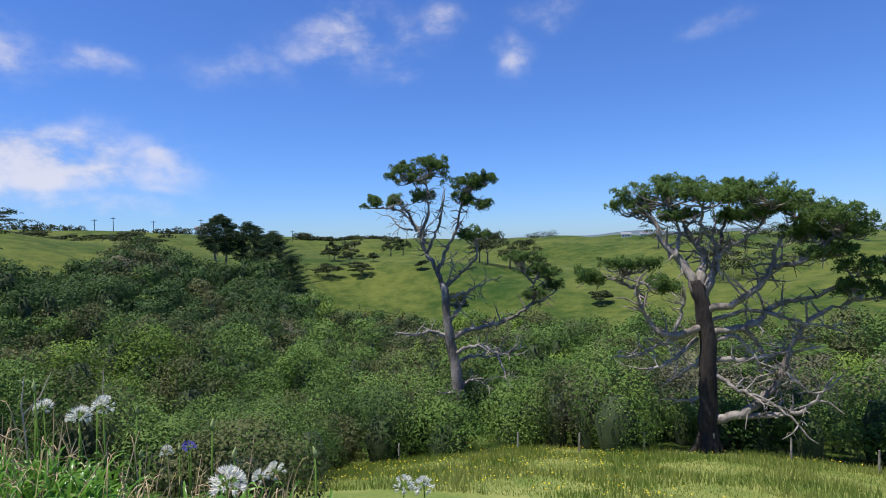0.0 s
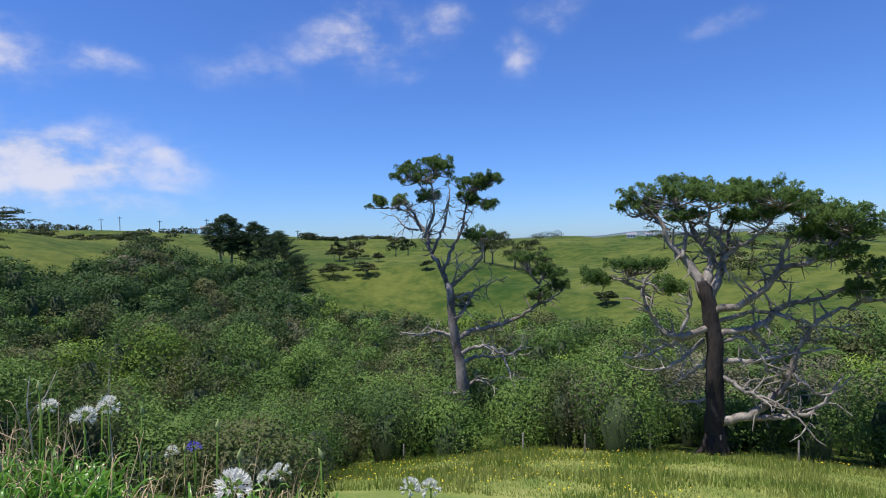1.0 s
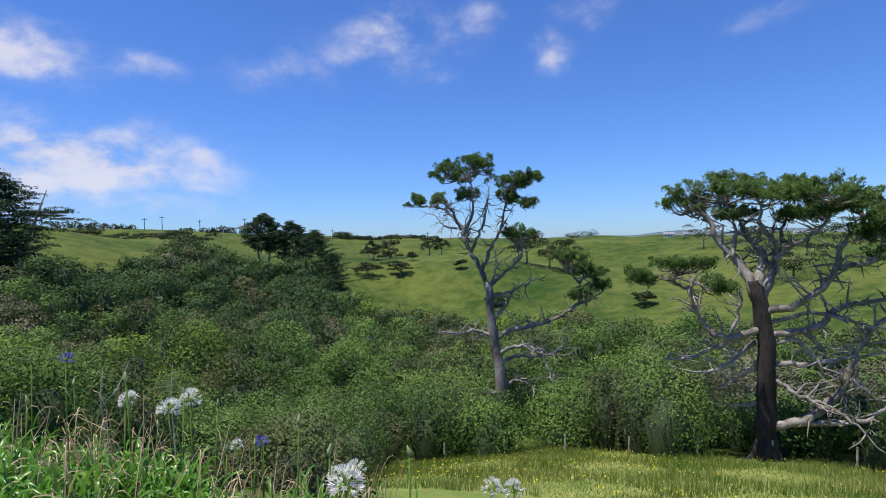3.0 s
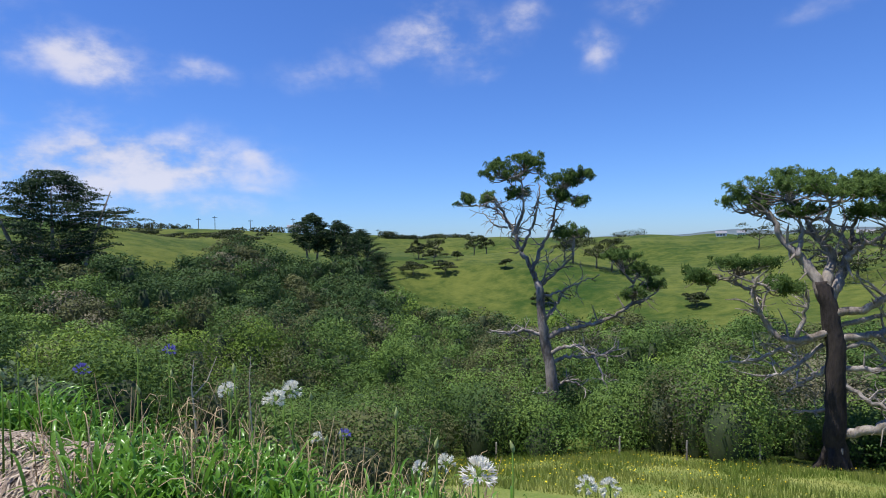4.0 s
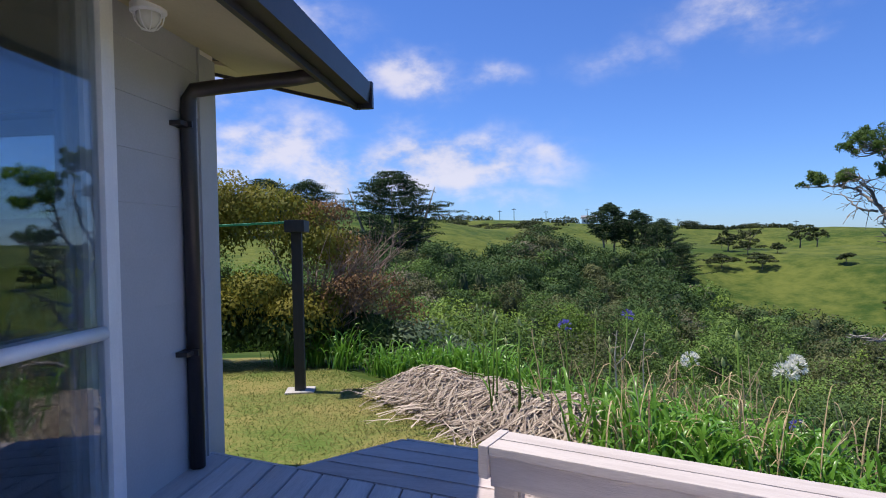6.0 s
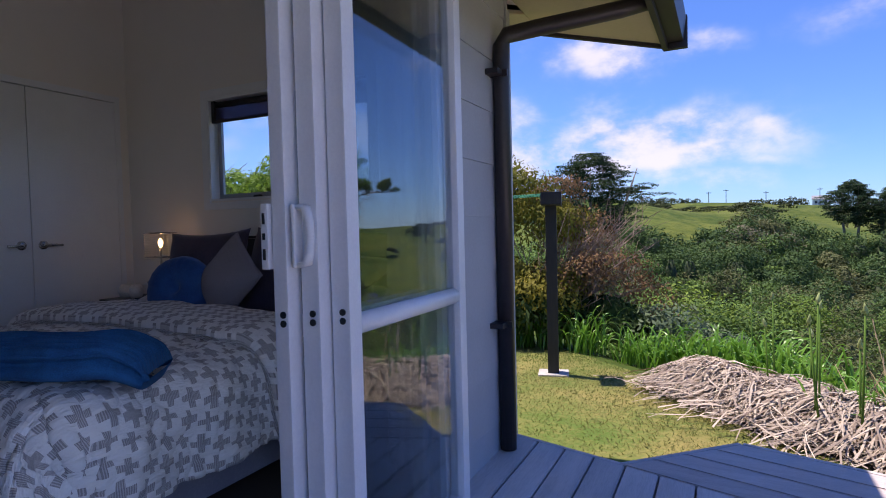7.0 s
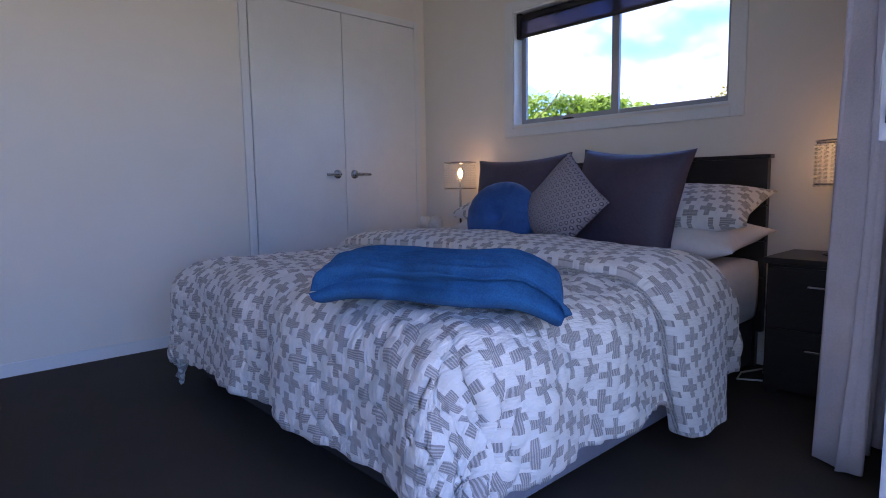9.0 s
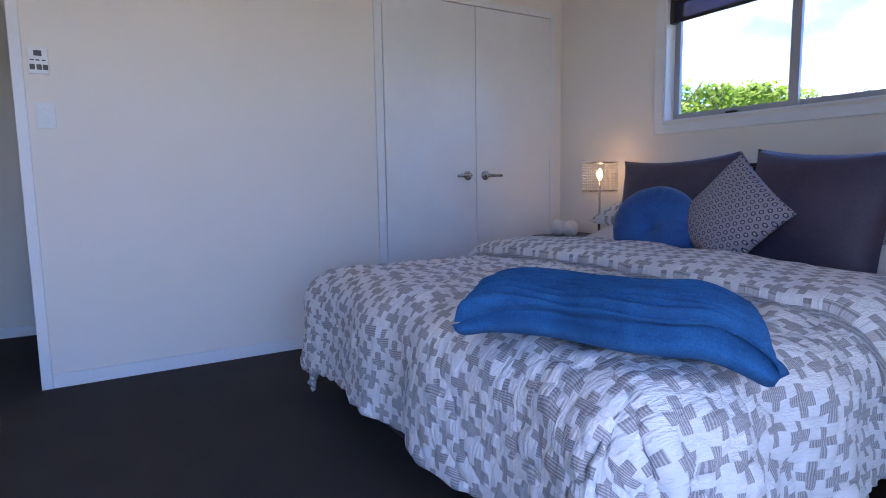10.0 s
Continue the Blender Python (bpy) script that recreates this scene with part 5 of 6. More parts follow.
def build_duvet():
    width, length = 2.28, 1.64

    def lay(i, j):
        s = -1.12 + i * width
        t = (j - 1) * length + .44
        p, over = drape(s, t, .535, -2.50, -.80, 1.50)
        hang = min(1, over / .25)
        p.x += hang * .020 * math.sin(t * 17 + s * 3) * (abs(s) > .8) + wrinkle((s, t, 0), .012)
        p.y += hang * .022 * math.sin(s * 13 + 1.3 + 2 * noise.noise(Vector((s * 2, t, 0)))) * (t > 0) + wrinkle((s, t, 4), .010)
        crease = abs(noise.noise(Vector((s * 9 + t * 4, t * 17 - s * 5, 3)))) - .25
        fine = noise.noise(Vector((s * 40, t * 24, 5)))
        p.x += hang * (abs(s) > .7) * (crease * .022 + fine * .004)
        p.y -= hang * (t > 0) * (crease * .022 + fine * .004)
        p.z += (crease * .014 + fine * .004) * (1 - .6 * hang) + wrinkle((s, t, 8), .011) + .006 * math.sin(s * 31 + 4 * noise.noise(Vector((s * 3, t * 3, 0)))) * (1 - hang)
        if p.z < .045:
            p.z = .045 + .01 * abs(math.sin(s * 40))
        return p, (s, t)

    me = cloth_mesh("cover", 230, 180, lay, CROSS)
    cover = thing("duvet", "white duvet with grey woven crosses, hanging over the bed", "duvet")
    ob = part("cover", me, None, cover)
    sol = ob.modifiers.new("thickness", "SOLIDIFY")
    sol.thickness, sol.offset = .022, -1

    def fold(i, j):
        """The turned-back edge of the duvet, a thick roll across the bed that falls over its sides."""
        s = -1.0 + i * 2.29
        p, over = drape(s, -1.0, .556, -2.53, -.785, 1.50, .11)
        a = j * 2 * math.pi
        skew = (s + 1.0) * .03
        w = .22
        dy = math.copysign(abs(math.cos(a)) ** .7, math.cos(a)) * w
        dz = math.copysign(abs(math.sin(a)) ** .55, math.sin(a)) * .056 * (1 + .3 * noise.noise(Vector((s * 4, 0, 2))))
        n = Vector((0, 0, 1)) if over < .02 else Vector((math.copysign(min(1, over / .14), s), 0, max(0, 1 - over / .14))).normalized()
        tap = 1.0 - .35 * max(0, over - .12) / .3
        y = 2.52 + dy * tap - skew + .03 * noise.noise(Vector((s * 3, dy, 7)))
        q = Vector((p.x, y, p.z)) + n * (dz + .018 + wrinkle((s, dy, 3), .010))
        return q, (s, 3.0 + dy + .4 * (a > math.pi))

    part("turned_back_edge", cloth_mesh("turned_back_edge", 150, 49, fold, CROSS), None, cover, "duvet edge turned back in a thick fold")


build_duvet()


def cushion_mesh(name, w, h, d, mat_, power=2.6, pinch=.10, n=26, round_=False, seed=0.0):
    """A stuffed cushion standing in its own x-z plane, with pulled-out corners and creases."""
    vs, fs = [], []
    for sgn in (1, -1):
        for i in range(n):
            for j in range(n):
                u, v = -1 + 2 * i / (n - 1), -1 + 2 * j / (n - 1)
                if round_:
                    x, z = u * math.sqrt(1 - v * v / 2), v * math.sqrt(1 - u * u / 2)
                    rr = min(1.0, math.hypot(x, z))
                    th = d * .5 * ((1 - rr ** 4) ** .5) * (1 - .62 * math.exp(-(rr / .2) ** 2))
                    ang = math.atan2(z, x)
                    th *= 1 + .06 * math.sin(ang * 22) * min(1, rr * 1.6)
                    x, z = x * w * .5, z * h * .5
                else:
                    th = d * .5 * ((1 - abs(u) ** power) * (1 - abs(v) ** power)) ** .55
                    x = u * w * .5 * (1 - pinch * (1 - v * v))
                    z = v * h * .5 * (1 - pinch * (1 - u * u))
                y = sgn * th
                c = noise.noise(Vector((u * 1.7 + seed, v * 1.7, sgn * 3))) * .09 * th + noise.noise(Vector((u * 5 + seed, v * 3, sgn))) * .04 * th
                vs.append((x, y + c * sgn, z))
    f = grid_faces(n, n)
    fs = np.vstack([f, f[:, ::-1] + n * n])
    bm = bmesh.new()
    me = mesh_np(name, np.array(vs), fs[:, ::-1], mat_, True)
    bm.from_mesh(me)
    bmesh.ops.remove_doubles(bm, verts=bm.verts, dist=1e-4)
    uvl = bm.loops.layers.uv.new("cloth")
    for fc in bm.faces:
        for lp in fc.loops:
            lp[uvl].uv = (lp.vert.co.x, lp.vert.co.z)
    bm.to_mesh(me)
    bm.free()
    return me


def hex_material():
    m = bpy.data.materials.new("hexagon_pattern_cloth")
    m.use_nodes = True
    t = m.node_tree
    p = t.nodes["Principled BSDF"]
    uv = t.nodes.new("ShaderNodeUVMap")
    uv.uv_map = "cloth"
    sep = t.nodes.new("ShaderNodeSeparateXYZ")
    t.links.new(uv.outputs[0], sep.inputs[0])
    best = None
    for ou, ov in ((0, 0), (.5, .5)):
        a = mth(t, "ABSOLUTE", mth(t, "SUBTRACT", mth(t, "FLOORED_MODULO", mth(t, "ADD", mth(t, "DIVIDE", sep.outputs[0], .026), ou), 1.0), .5))
        b = mth(t, "ABSOLUTE", mth(t, "SUBTRACT", mth(t, "FLOORED_MODULO", mth(t, "ADD", mth(t, "DIVIDE", sep.outputs[1], .045), ov), 1.0), .5))
        bb = mth(t, "MULTIPLY", b, 1.732)
        d = mth(t, "MAXIMUM", a, mth(t, "ADD", mth(t, "MULTIPLY", a, .5), mth(t, "MULTIPLY", bb, .866)))
        best = d if best is None else mth(t, "MINIMUM", best, d)
    ring = mth(t, "MULTIPLY", mth(t, "GREATER_THAN", best, .17), mth(t, "LESS_THAN", best, .31))
    edge = mth(t, "GREATER_THAN", best, .43)
    c = mixc(t, mth(t, "MAXIMUM", mth(t, "MULTIPLY", edge, .75), mth(t, "SUBTRACT", 1.0, mth(t, "ADD", ring, edge, True), True)), (.030, .026, .040), (.36, .325, .38))
    dark = mixc(t, ring, c, (.040, .035, .052))
    t.links.new(dark, p.inputs["Base Color"])
    p.inputs["Roughness"].default_value = .8
    bn = nd(t, "ShaderNodeBump", Strength=.4, Distance=.003)
    t.links.new(best, bn.inputs["Height"])
    t.links.new(bn.outputs[0], p.inputs["Normal"])
    return m


def place_cushion(name, label, me, x, y, z, lean, spin=0, yaw=0, category="cushion"):
    ob = part(name, me)
    ob.matrix_basis = pose(x, y, z, 0, 0, yaw) @ pose(0, 0, 0, lean, 0, 0) @ pose(0, 0, 0, 0, spin, 0)
    return tagged(ob, label, category)


place_cushion("euro_pillow", "large aubergine satin pillow leaning on the headboard", cushion_mesh("euro_pillow", .57, .54, .20, SATIN), -1.32, 3.02, .755, -16, 3, -4, "pillow")
place_cushion("euro_pillow", "large aubergine satin pillow leaning on the headboard", cushion_mesh("euro_pillow", .60, .54, .19, SATIN, seed=4.0), -1.98, 3.08, .755, -15, -2, 5, "pillow")
place_cushion("patterned_cushion", "square cushion with small dark hexagon pattern, set on its corner", cushion_mesh("patterned_cushion", .37, .37, .13, hex_material(), pinch=.07), -1.50, 2.80, .765, -20, 40, -6)
place_cushion("round_cushion", "round blue velvet cushion with buttoned centre", cushion_mesh("round_cushion", .37, .36, .15, BLUE_VELVET, round_=True), -1.80, 2.76, .705, -14, 0, 16)
for x, s in ((-1.16, 1), (-2.10, -1)):
    place_cushion("pillow", "white pillow with grey cross pattern", cushion_mesh("pillow", .70, .42, .17, CROSS, seed=s), x, 3.20, .755, -72, 0, 3 * s, "pillow")
    place_cushion("pillow", "plain white cotton pillow", cushion_mesh("pillow", .70, .44, .16, SHEET, seed=s + 2), x, 3.17, .625, -82, 0, -2 * s, "pillow")


def build_throw():
    """A folded blue fleece throw with ribs, laid across the duvet."""
    fl, fr_, br, bl_ = (Vector(q) for q in ((-1.19, 1.385, 0), (-.69, 1.69, 0), (-.87, 1.94, 0), (-1.41, 1.67, 0)))

    def lay(layer):
        def f(i, j):
            a = j * 2 * math.pi
            across = .5 - .5 * math.cos(a)
            up = math.sin(a)
            grow = 1 - .035 * layer
            u = .5 + (i - .5) * grow
            v = .5 + (across - .5) * (grow - .02 * layer)
            p = (fl * (1 - u) + fr_ * u) * (1 - v) + (bl_ * (1 - u) + br * u) * v
            end = max(0.0, u - .80) / .20
            shut = max(.02, 1 - abs(2 * u - 1) ** 44) ** .5
            box_up = math.copysign(abs(up) ** .5, up)
            bag = .5 + .5 * noise.noise(Vector((u * 3.5, v * 2, 6)))
            rib = .034 * (abs(math.sin(v * 40 + 2.4 * u + 1.0 * noise.noise(Vector((u * 3, v * 2, 1))))) ** .55 - .6)
            z = .634 + box_up * (.050 + .008 * bag) * shut - .055 * end ** 1.7 - .02 * (max(0.0, .16 - u) / .16) ** 2
            z += (rib + .012 * noise.noise(Vector((u * 4, v * 4, layer)))) * max(0.0, up) ** .3 * shut
            # the front edge shows the fold: a groove between two plies
            front = max(0.0, 1 - v / .12)
            p.y += front * (.030 * math.exp(-((box_up - .05 - .2 * bag) / .22) ** 2) - .010 * math.sin(u * 11 + 1))
            p.y += .02 * math.sin(u * 7 + layer)
            return (p.x, p.y, z), (u, v)
        return f

    t = thing("throw_blanket", "folded royal-blue ribbed fleece throw on the duvet", "blanket")
    for k in range(1):
        part("fold_layer", cloth_mesh("fold_layer", 110, 301, lay(k), BLUE_FLEECE), None, t)


build_throw()


def build_nightstand(x0, x1, label):
    n = thing("nightstand", label, "nightstand", "bedside nightstands")
    y0, y1 = 3.12, 3.485
    part("body", box(x0, x1, y0 + .015, y1, .05, .545, .004), BLACK_WOOD, n)
    part("top", box(x0 - .012, x1 + .012, y0 - .005, y1, .547, .57, .004), BLACK_WOOD, n)
    for z0, z1 in ((.06, .295), (.305, .535)):
        d = part("drawer", box(x0 + .008, x1 - .008, y0, y0 + .014, z0, z1, .003), BLACK_WOOD, n)
        zc = (z0 + z1) / 2 + .05
        part("pull", tube(bmesh.new(), [((x0 + x1) / 2 - .05, y0 - .002, zc), ((x0 + x1) / 2 - .045, y0 - .018, zc), ((x0 + x1) / 2 + .045, y0 - .018, zc), ((x0 + x1) / 2 + .05, y0 - .002, zc)], .005, 8), CHROME, d, "small chrome pull")
    for x in (x0 + .03, x1 - .03):
        for y in (y0 + .04, y1 - .03):
            part("foot", box(x - .018, x + .018, y - .018, y + .018, CARPET_TOP, .05), BLACK_WOOD, n)


build_nightstand(-.76, -.37, "black wooden nightstand with two drawers beside the bed")
build_nightstand(-3.02, -2.58, "black wooden nightstand with two drawers by the wardrobe")
CRYSTAL = material("crystal_bead", (.85, .80, .72), (.7, .66, .6), .08, 8, 60, 0, spec=.8)


def build_lamp(x, y, z):
    l = thing("table_lamp", "chrome table lamp with beaded crystal shade, switched on", "lamp", "bedside lamps", (x, y, z))
    part("foot", lathe(bmesh.new(), [(.06, 0), (.06, .008), (.02, .018), (.008, .03)], 20), CHROME, l, smooth=True)
    part("stem", tube(bmesh.new(), [(0, 0, .02), (0, 0, .33)], .007, 10), CHROME, l, smooth=True)
    for zz in (.275, .44):
        bm = bmesh.new()
        ring = [(math.cos(k * math.pi / 12) * .10, math.sin(k * math.pi / 12) * .10, zz) for k in range(25)]
        tube(bm, ring, .004, 6, False)
        part("hoop", bm, CHROME, l, smooth=True)
    part("spoke", tube(bmesh.new(), [(-.10, 0, .435), (.10, 0, .435)], .003, 6), CHROME, l)
    v, f = [], []
    for k in range(22):
        a = k * 2 * math.pi / 22
        for q in range(11):
            c = np.array([math.cos(a) * .10, math.sin(a) * .10, .425 - q * .0155])
            o = len(v)
            e = .0058
            v += [c + d for d in np.array([[e, 0, 0], [0, e, 0], [-e, 0, 0], [0, -e, 0], [0, 0, e], [0, 0, -e]])]
            f += [(o, o + 1, o + 4), (o + 1, o + 2, o + 4), (o + 2, o + 3, o + 4), (o + 3, o, o + 4), (o + 1, o, o + 5), (o + 2, o + 1, o + 5), (o + 3, o + 2, o + 5), (o, o + 3, o + 5)]
    sh = part("shade", mesh_np("shade", np.array(v), np.array(f), CRYSTAL), None, l, "strings of crystal beads")
    sh["kind"] = "stuff"
    part("bulb", lathe(bmesh.new(), [(.006, .34), (.014, .355), (.017, .375), (.010, .395), (.002, .405)], 14), glow_material("warm_bulb", (1.0, .62, .25), 5), l, "glowing warm bulb", True)
    li = new("bulb_light", bpy.data.lights.new("bulb_light", "POINT"))
    li.data.energy, li.data.color, li.data.shadow_soft_size = LAMP_WATTS, (1.0, .58, .24), .02
    li.location = (x, y, z + .43)


LAMP_WATTS = 0.09
build_lamp(-2.66, 3.32, .572)
build_lamp(-.565, 3.33, .572)


def build_eggs():
    m = material("white_marbled_ceramic", (.78, .75, .72), (.60, .58, .56), .4, 14, 60, .3)
    for x in (-2.90, -2.795):
        e = thing("egg_vase", "white textured egg-shaped ornament on the nightstand", "ornament", "egg ornaments", (x, 3.22, .571))
        part("shell", lathe(bmesh.new(), [(.022, 0), (.036, .012), (.045, .035), (.044, .06), (.034, .085), (.022, .096), (.018, .094)], 20), m, e, smooth=True)
    tr = thing("trinket_tray", "small dark tray on the nightstand", "tray", at=(-2.66, 3.2, .571))
    part("base", box(-.07, .06, -.04, .04, 0, .012, .003), BLACK_WOOD, tr)
    c = part("lamp_cable", tube(bmesh.new(), [(-.80, 3.44, .33), (-.80, 3.43, .15), (-.83, 3.36, .040), (-.79, 3.25, .036), (-.88, 3.20, .036), (-.90, 3.3, .036), (-.82, 3.42, .048)], .004, 6), TRIM_WHITE, smooth=True)
    tagged(c, "white power cable looped on the carpet", "cable")


build_eggs()


def build_curtain():
    cl = material("lilac_grey_curtain", (.56, .50, .57), (.66, .60, .67), .75, 6, 130, .35, sheen=.4)
    t = thing("curtain", "lilac-grey woven curtain drawn back beside the door", "curtain")
    v = []
    nu, nv = 120, 26
    for i in range(nu):
        u = i / (nu - 1)
        for j in range(nv):
            h = j / (nv - 1)
            a = u * math.pi * 13
            y = 2.56 + .52 * u + .012 * math.sin(a * 2)
            x = -.345 + .062 * math.sin(a + .4 * math.sin(h * 4 + u * 6)) - .03 * (1 - h) * math.sin(u * 5) - .03 * (1 - u) * (1 - h)
            v.append((x, y, .042 + h * 2.073))
    part("drape", mesh_np("drape", np.array(v), grid_faces(nu, nv), cl, True), None, t).modifiers.new("thickness", "SOLIDIFY").thickness = .004
    part("rail", tube(bmesh.new(), [(-.345, OPEN_Y0, 2.125), (-.345, 3.15, 2.125)], .012, 10), TRIM_WHITE, t)


build_curtain()


# ---------------------------------------------------------------- clothesline
def build_clothesline():
    x, y = -.66, 5.92
    z = ground_at(x, y)
    c = thing("clothesline", "dark-stained clothesline post with crossarm and green lines", "clothesline", at=(x, y, z + .01), turn=14)
    top = 1.27 - z
    part("post", box(-.05, .05, -.05, .05, 0, top, .006), DARK_TIMBER, c)
    part("crossarm", box(-.085, .10, -.24, .24, top - .095, top + .02, .006), DARK_TIMBER, c)
    part("footing", box(-.14, .14, -.12, .12, -.03, .025, .01), material("pale_concrete", (.50, .47, .43), (.38, .36, .33), .9, 6, 40, .5), c)
    green = material("green_line", (.02, .25, .12), (.03, .32, .16), .5)
    for k in range(4):
        yy = -.20 + k * .13
        part("line", tube(bmesh.new(), [(-.05, yy, top + .005), (-1.4, yy, top - .04), (-3.2, yy, top + .005)], .004, 5), green, c)


build_clothesline()


# ---------------------------------------------------------------- garden
def strap_leaves(count, reach, height, width, g, spread=.12, dry=False):
    """Arching strap leaves from one crown."""
    v, f = [], []
    seg = 7
    for k in range(count):
        a = g.uniform(0, 2 * math.pi)
        d = np.array([math.cos(a), math.sin(a), 0])
        s = np.array([-d[1], d[0], 0])
        ln = g.uniform(.65, 1.1)
        rise = height * g.uniform(.6, 1.1)
        out = reach * g.uniform(.35, 1.1)
        o = np.append(g.normal(0, spread, 2), 0)
        w = width * g.uniform(.7, 1.2)
        twist = g.normal(0, .25)
        base = len(v)
        for q in range(seg + 1):
            u = q / seg
            c = o + d * out * u ** 1.25 * ln + np.array([0, 0, rise * math.sin(min(u * 1.75, 3.0)) * ln - .15 * rise * u * u])
            ww = w * (1 - u ** 3) * (.55 + .45 * min(1, u * 4)) + .0012
            tw = s * math.cos(twist * u * 3) + np.array([0, 0, math.sin(twist * u * 3)])
            v += [c - tw * ww, c + np.array([0, 0, -ww * .35]), c + tw * ww]
        for q in range(seg):
            i = base + q * 3
            f += [(i, i + 1, i + 4, i + 3), (i + 1, i + 2, i + 5, i + 4)]
    return np.array(v), np.array(f)


def build_agapanthus():
    meshes = []
    for k in range(5):
        g = np.random.default_rng(90 + k)
        v, f = strap_leaves(78, .33, .52, .0115, g)
        meshes.append(mesh_np("leaves", v, f, STRAP_LEAF, True))
    g = np.random.default_rng(5)
    spots = []
    # main drift behind the bench, and clumps along the bank
    for _ in range(72):
        spots.append((g.uniform(2.15, 4.4), 0, g.uniform(.82, 1.08)))
    placed = []
    for x, _, s in spots:
        y = 3.75 - (x - 1.8) * .42 + g.uniform(-.30, .95)
        placed.append((x, y, s))
    for x, y, s in [(.4, 6.95, 1.1), (.7, 6.85, 1.15), (1.0, 6.8, 1.15), (1.3, 6.6, 1.1), (1.55, 6.3, 1.1), (.85, 7.15, 1.1), (1.15, 7.0, 1.1), (1.58, 4.98, .75), (1.95, 4.75, .6), (1.8, 5.8, .9), (2.1, 5.5, .9), (-.1, 7.2, .9), (-.7, 7.6, 1.0), (-1.2, 7.9, 1.0), (-1.6, 8.0, 1.0), (.2, 6.9, .8), (2.3, 5.6, .7), (2.9, 5.3, .7)]:
        placed.append((x, y, s))
    for k, (x, y, s) in enumerate(placed):
        p = thing("agapanthus", "agapanthus clump of glossy green strap leaves", "plant", "agapanthus clumps", (x, y, ground_at(x, y) + .02), g.uniform(0, 360))
        p.scale = (s, s, s)
        part("leaves", meshes[k % 5], None, p)
    dry_meshes = []
    for k in range(3):
        q = np.random.default_rng(190 + k)
        dry_meshes.append(mesh_np("leaves", *strap_leaves(36, .30, .72, .0026, q), TAN_STALK, True))
    for k in range(20):
        x = g.uniform(2.1, 4.3)
        y = 4.15 - (x - 1.8) * .45 + g.uniform(-.5, .9)
        p = thing("dry_agapanthus", "withered tan strap leaves among the green clumps", "plant", "dry clumps", (x, y, ground_at(x, y) + .05), g.uniform(0, 360))
        s = g.uniform(.75, 1.05)
        p.scale = (s, s, s)
        part("leaves", dry_meshes[k % 3], None, p)
    return meshes


build_agapanthus()


def umbel(g, radius, n, opened):
    """A ball of trumpet florets on thin rays."""
    v, f, rays, g_faces = [], [], [], []
    d = unit(g.normal(0, 1, (n, 3)))
    d[:, 2] = np.where(d[:, 2] < -.45, -d[:, 2], d[:, 2])
    for q in d:
        s = np.cross(q, [0.3, .2, .9])
        s /= np.linalg.norm(s)
        t = np.cross(q, s)
        o = q * radius * .52
        for k in range(5):
            a = k * 2 * math.pi / 5
            w = (s * math.cos(a) + t * math.sin(a))
            w2 = (s * math.cos(a + .6) + t * math.sin(a + .6))
            w3 = (s * math.cos(a - .6) + t * math.sin(a - .6))
            i = len(v)
            v += [o, o + q * radius * .3 + w2 * radius * .085 * opened, o + q * radius * .5 + w * radius * .20 * opened, o + q * radius * .3 + w3 * radius * .085 * opened]
            f.append((i, i + 1, i + 2, i + 3))
        i = len(rays)
        rays += [q * 0, s * .0022, o * 1.25 + s * .0022, o * 1.25]
        g_faces.append((i, i + 1, i + 2, i + 3))
    return np.array(v), np.array(f), np.array(rays), np.array(g_faces)


def umbel_meshes(g, radius, n, opened, petal):
    v, f, rays, rf = umbel(g, radius, n, opened)
    return mesh_np("florets", v, f, petal), mesh_np("rays", rays, rf, RAY_GREEN)


RAY_GREEN = leaf_material("flower_ray_green", (.22, .36, .06), (.34, .46, .12), .3)


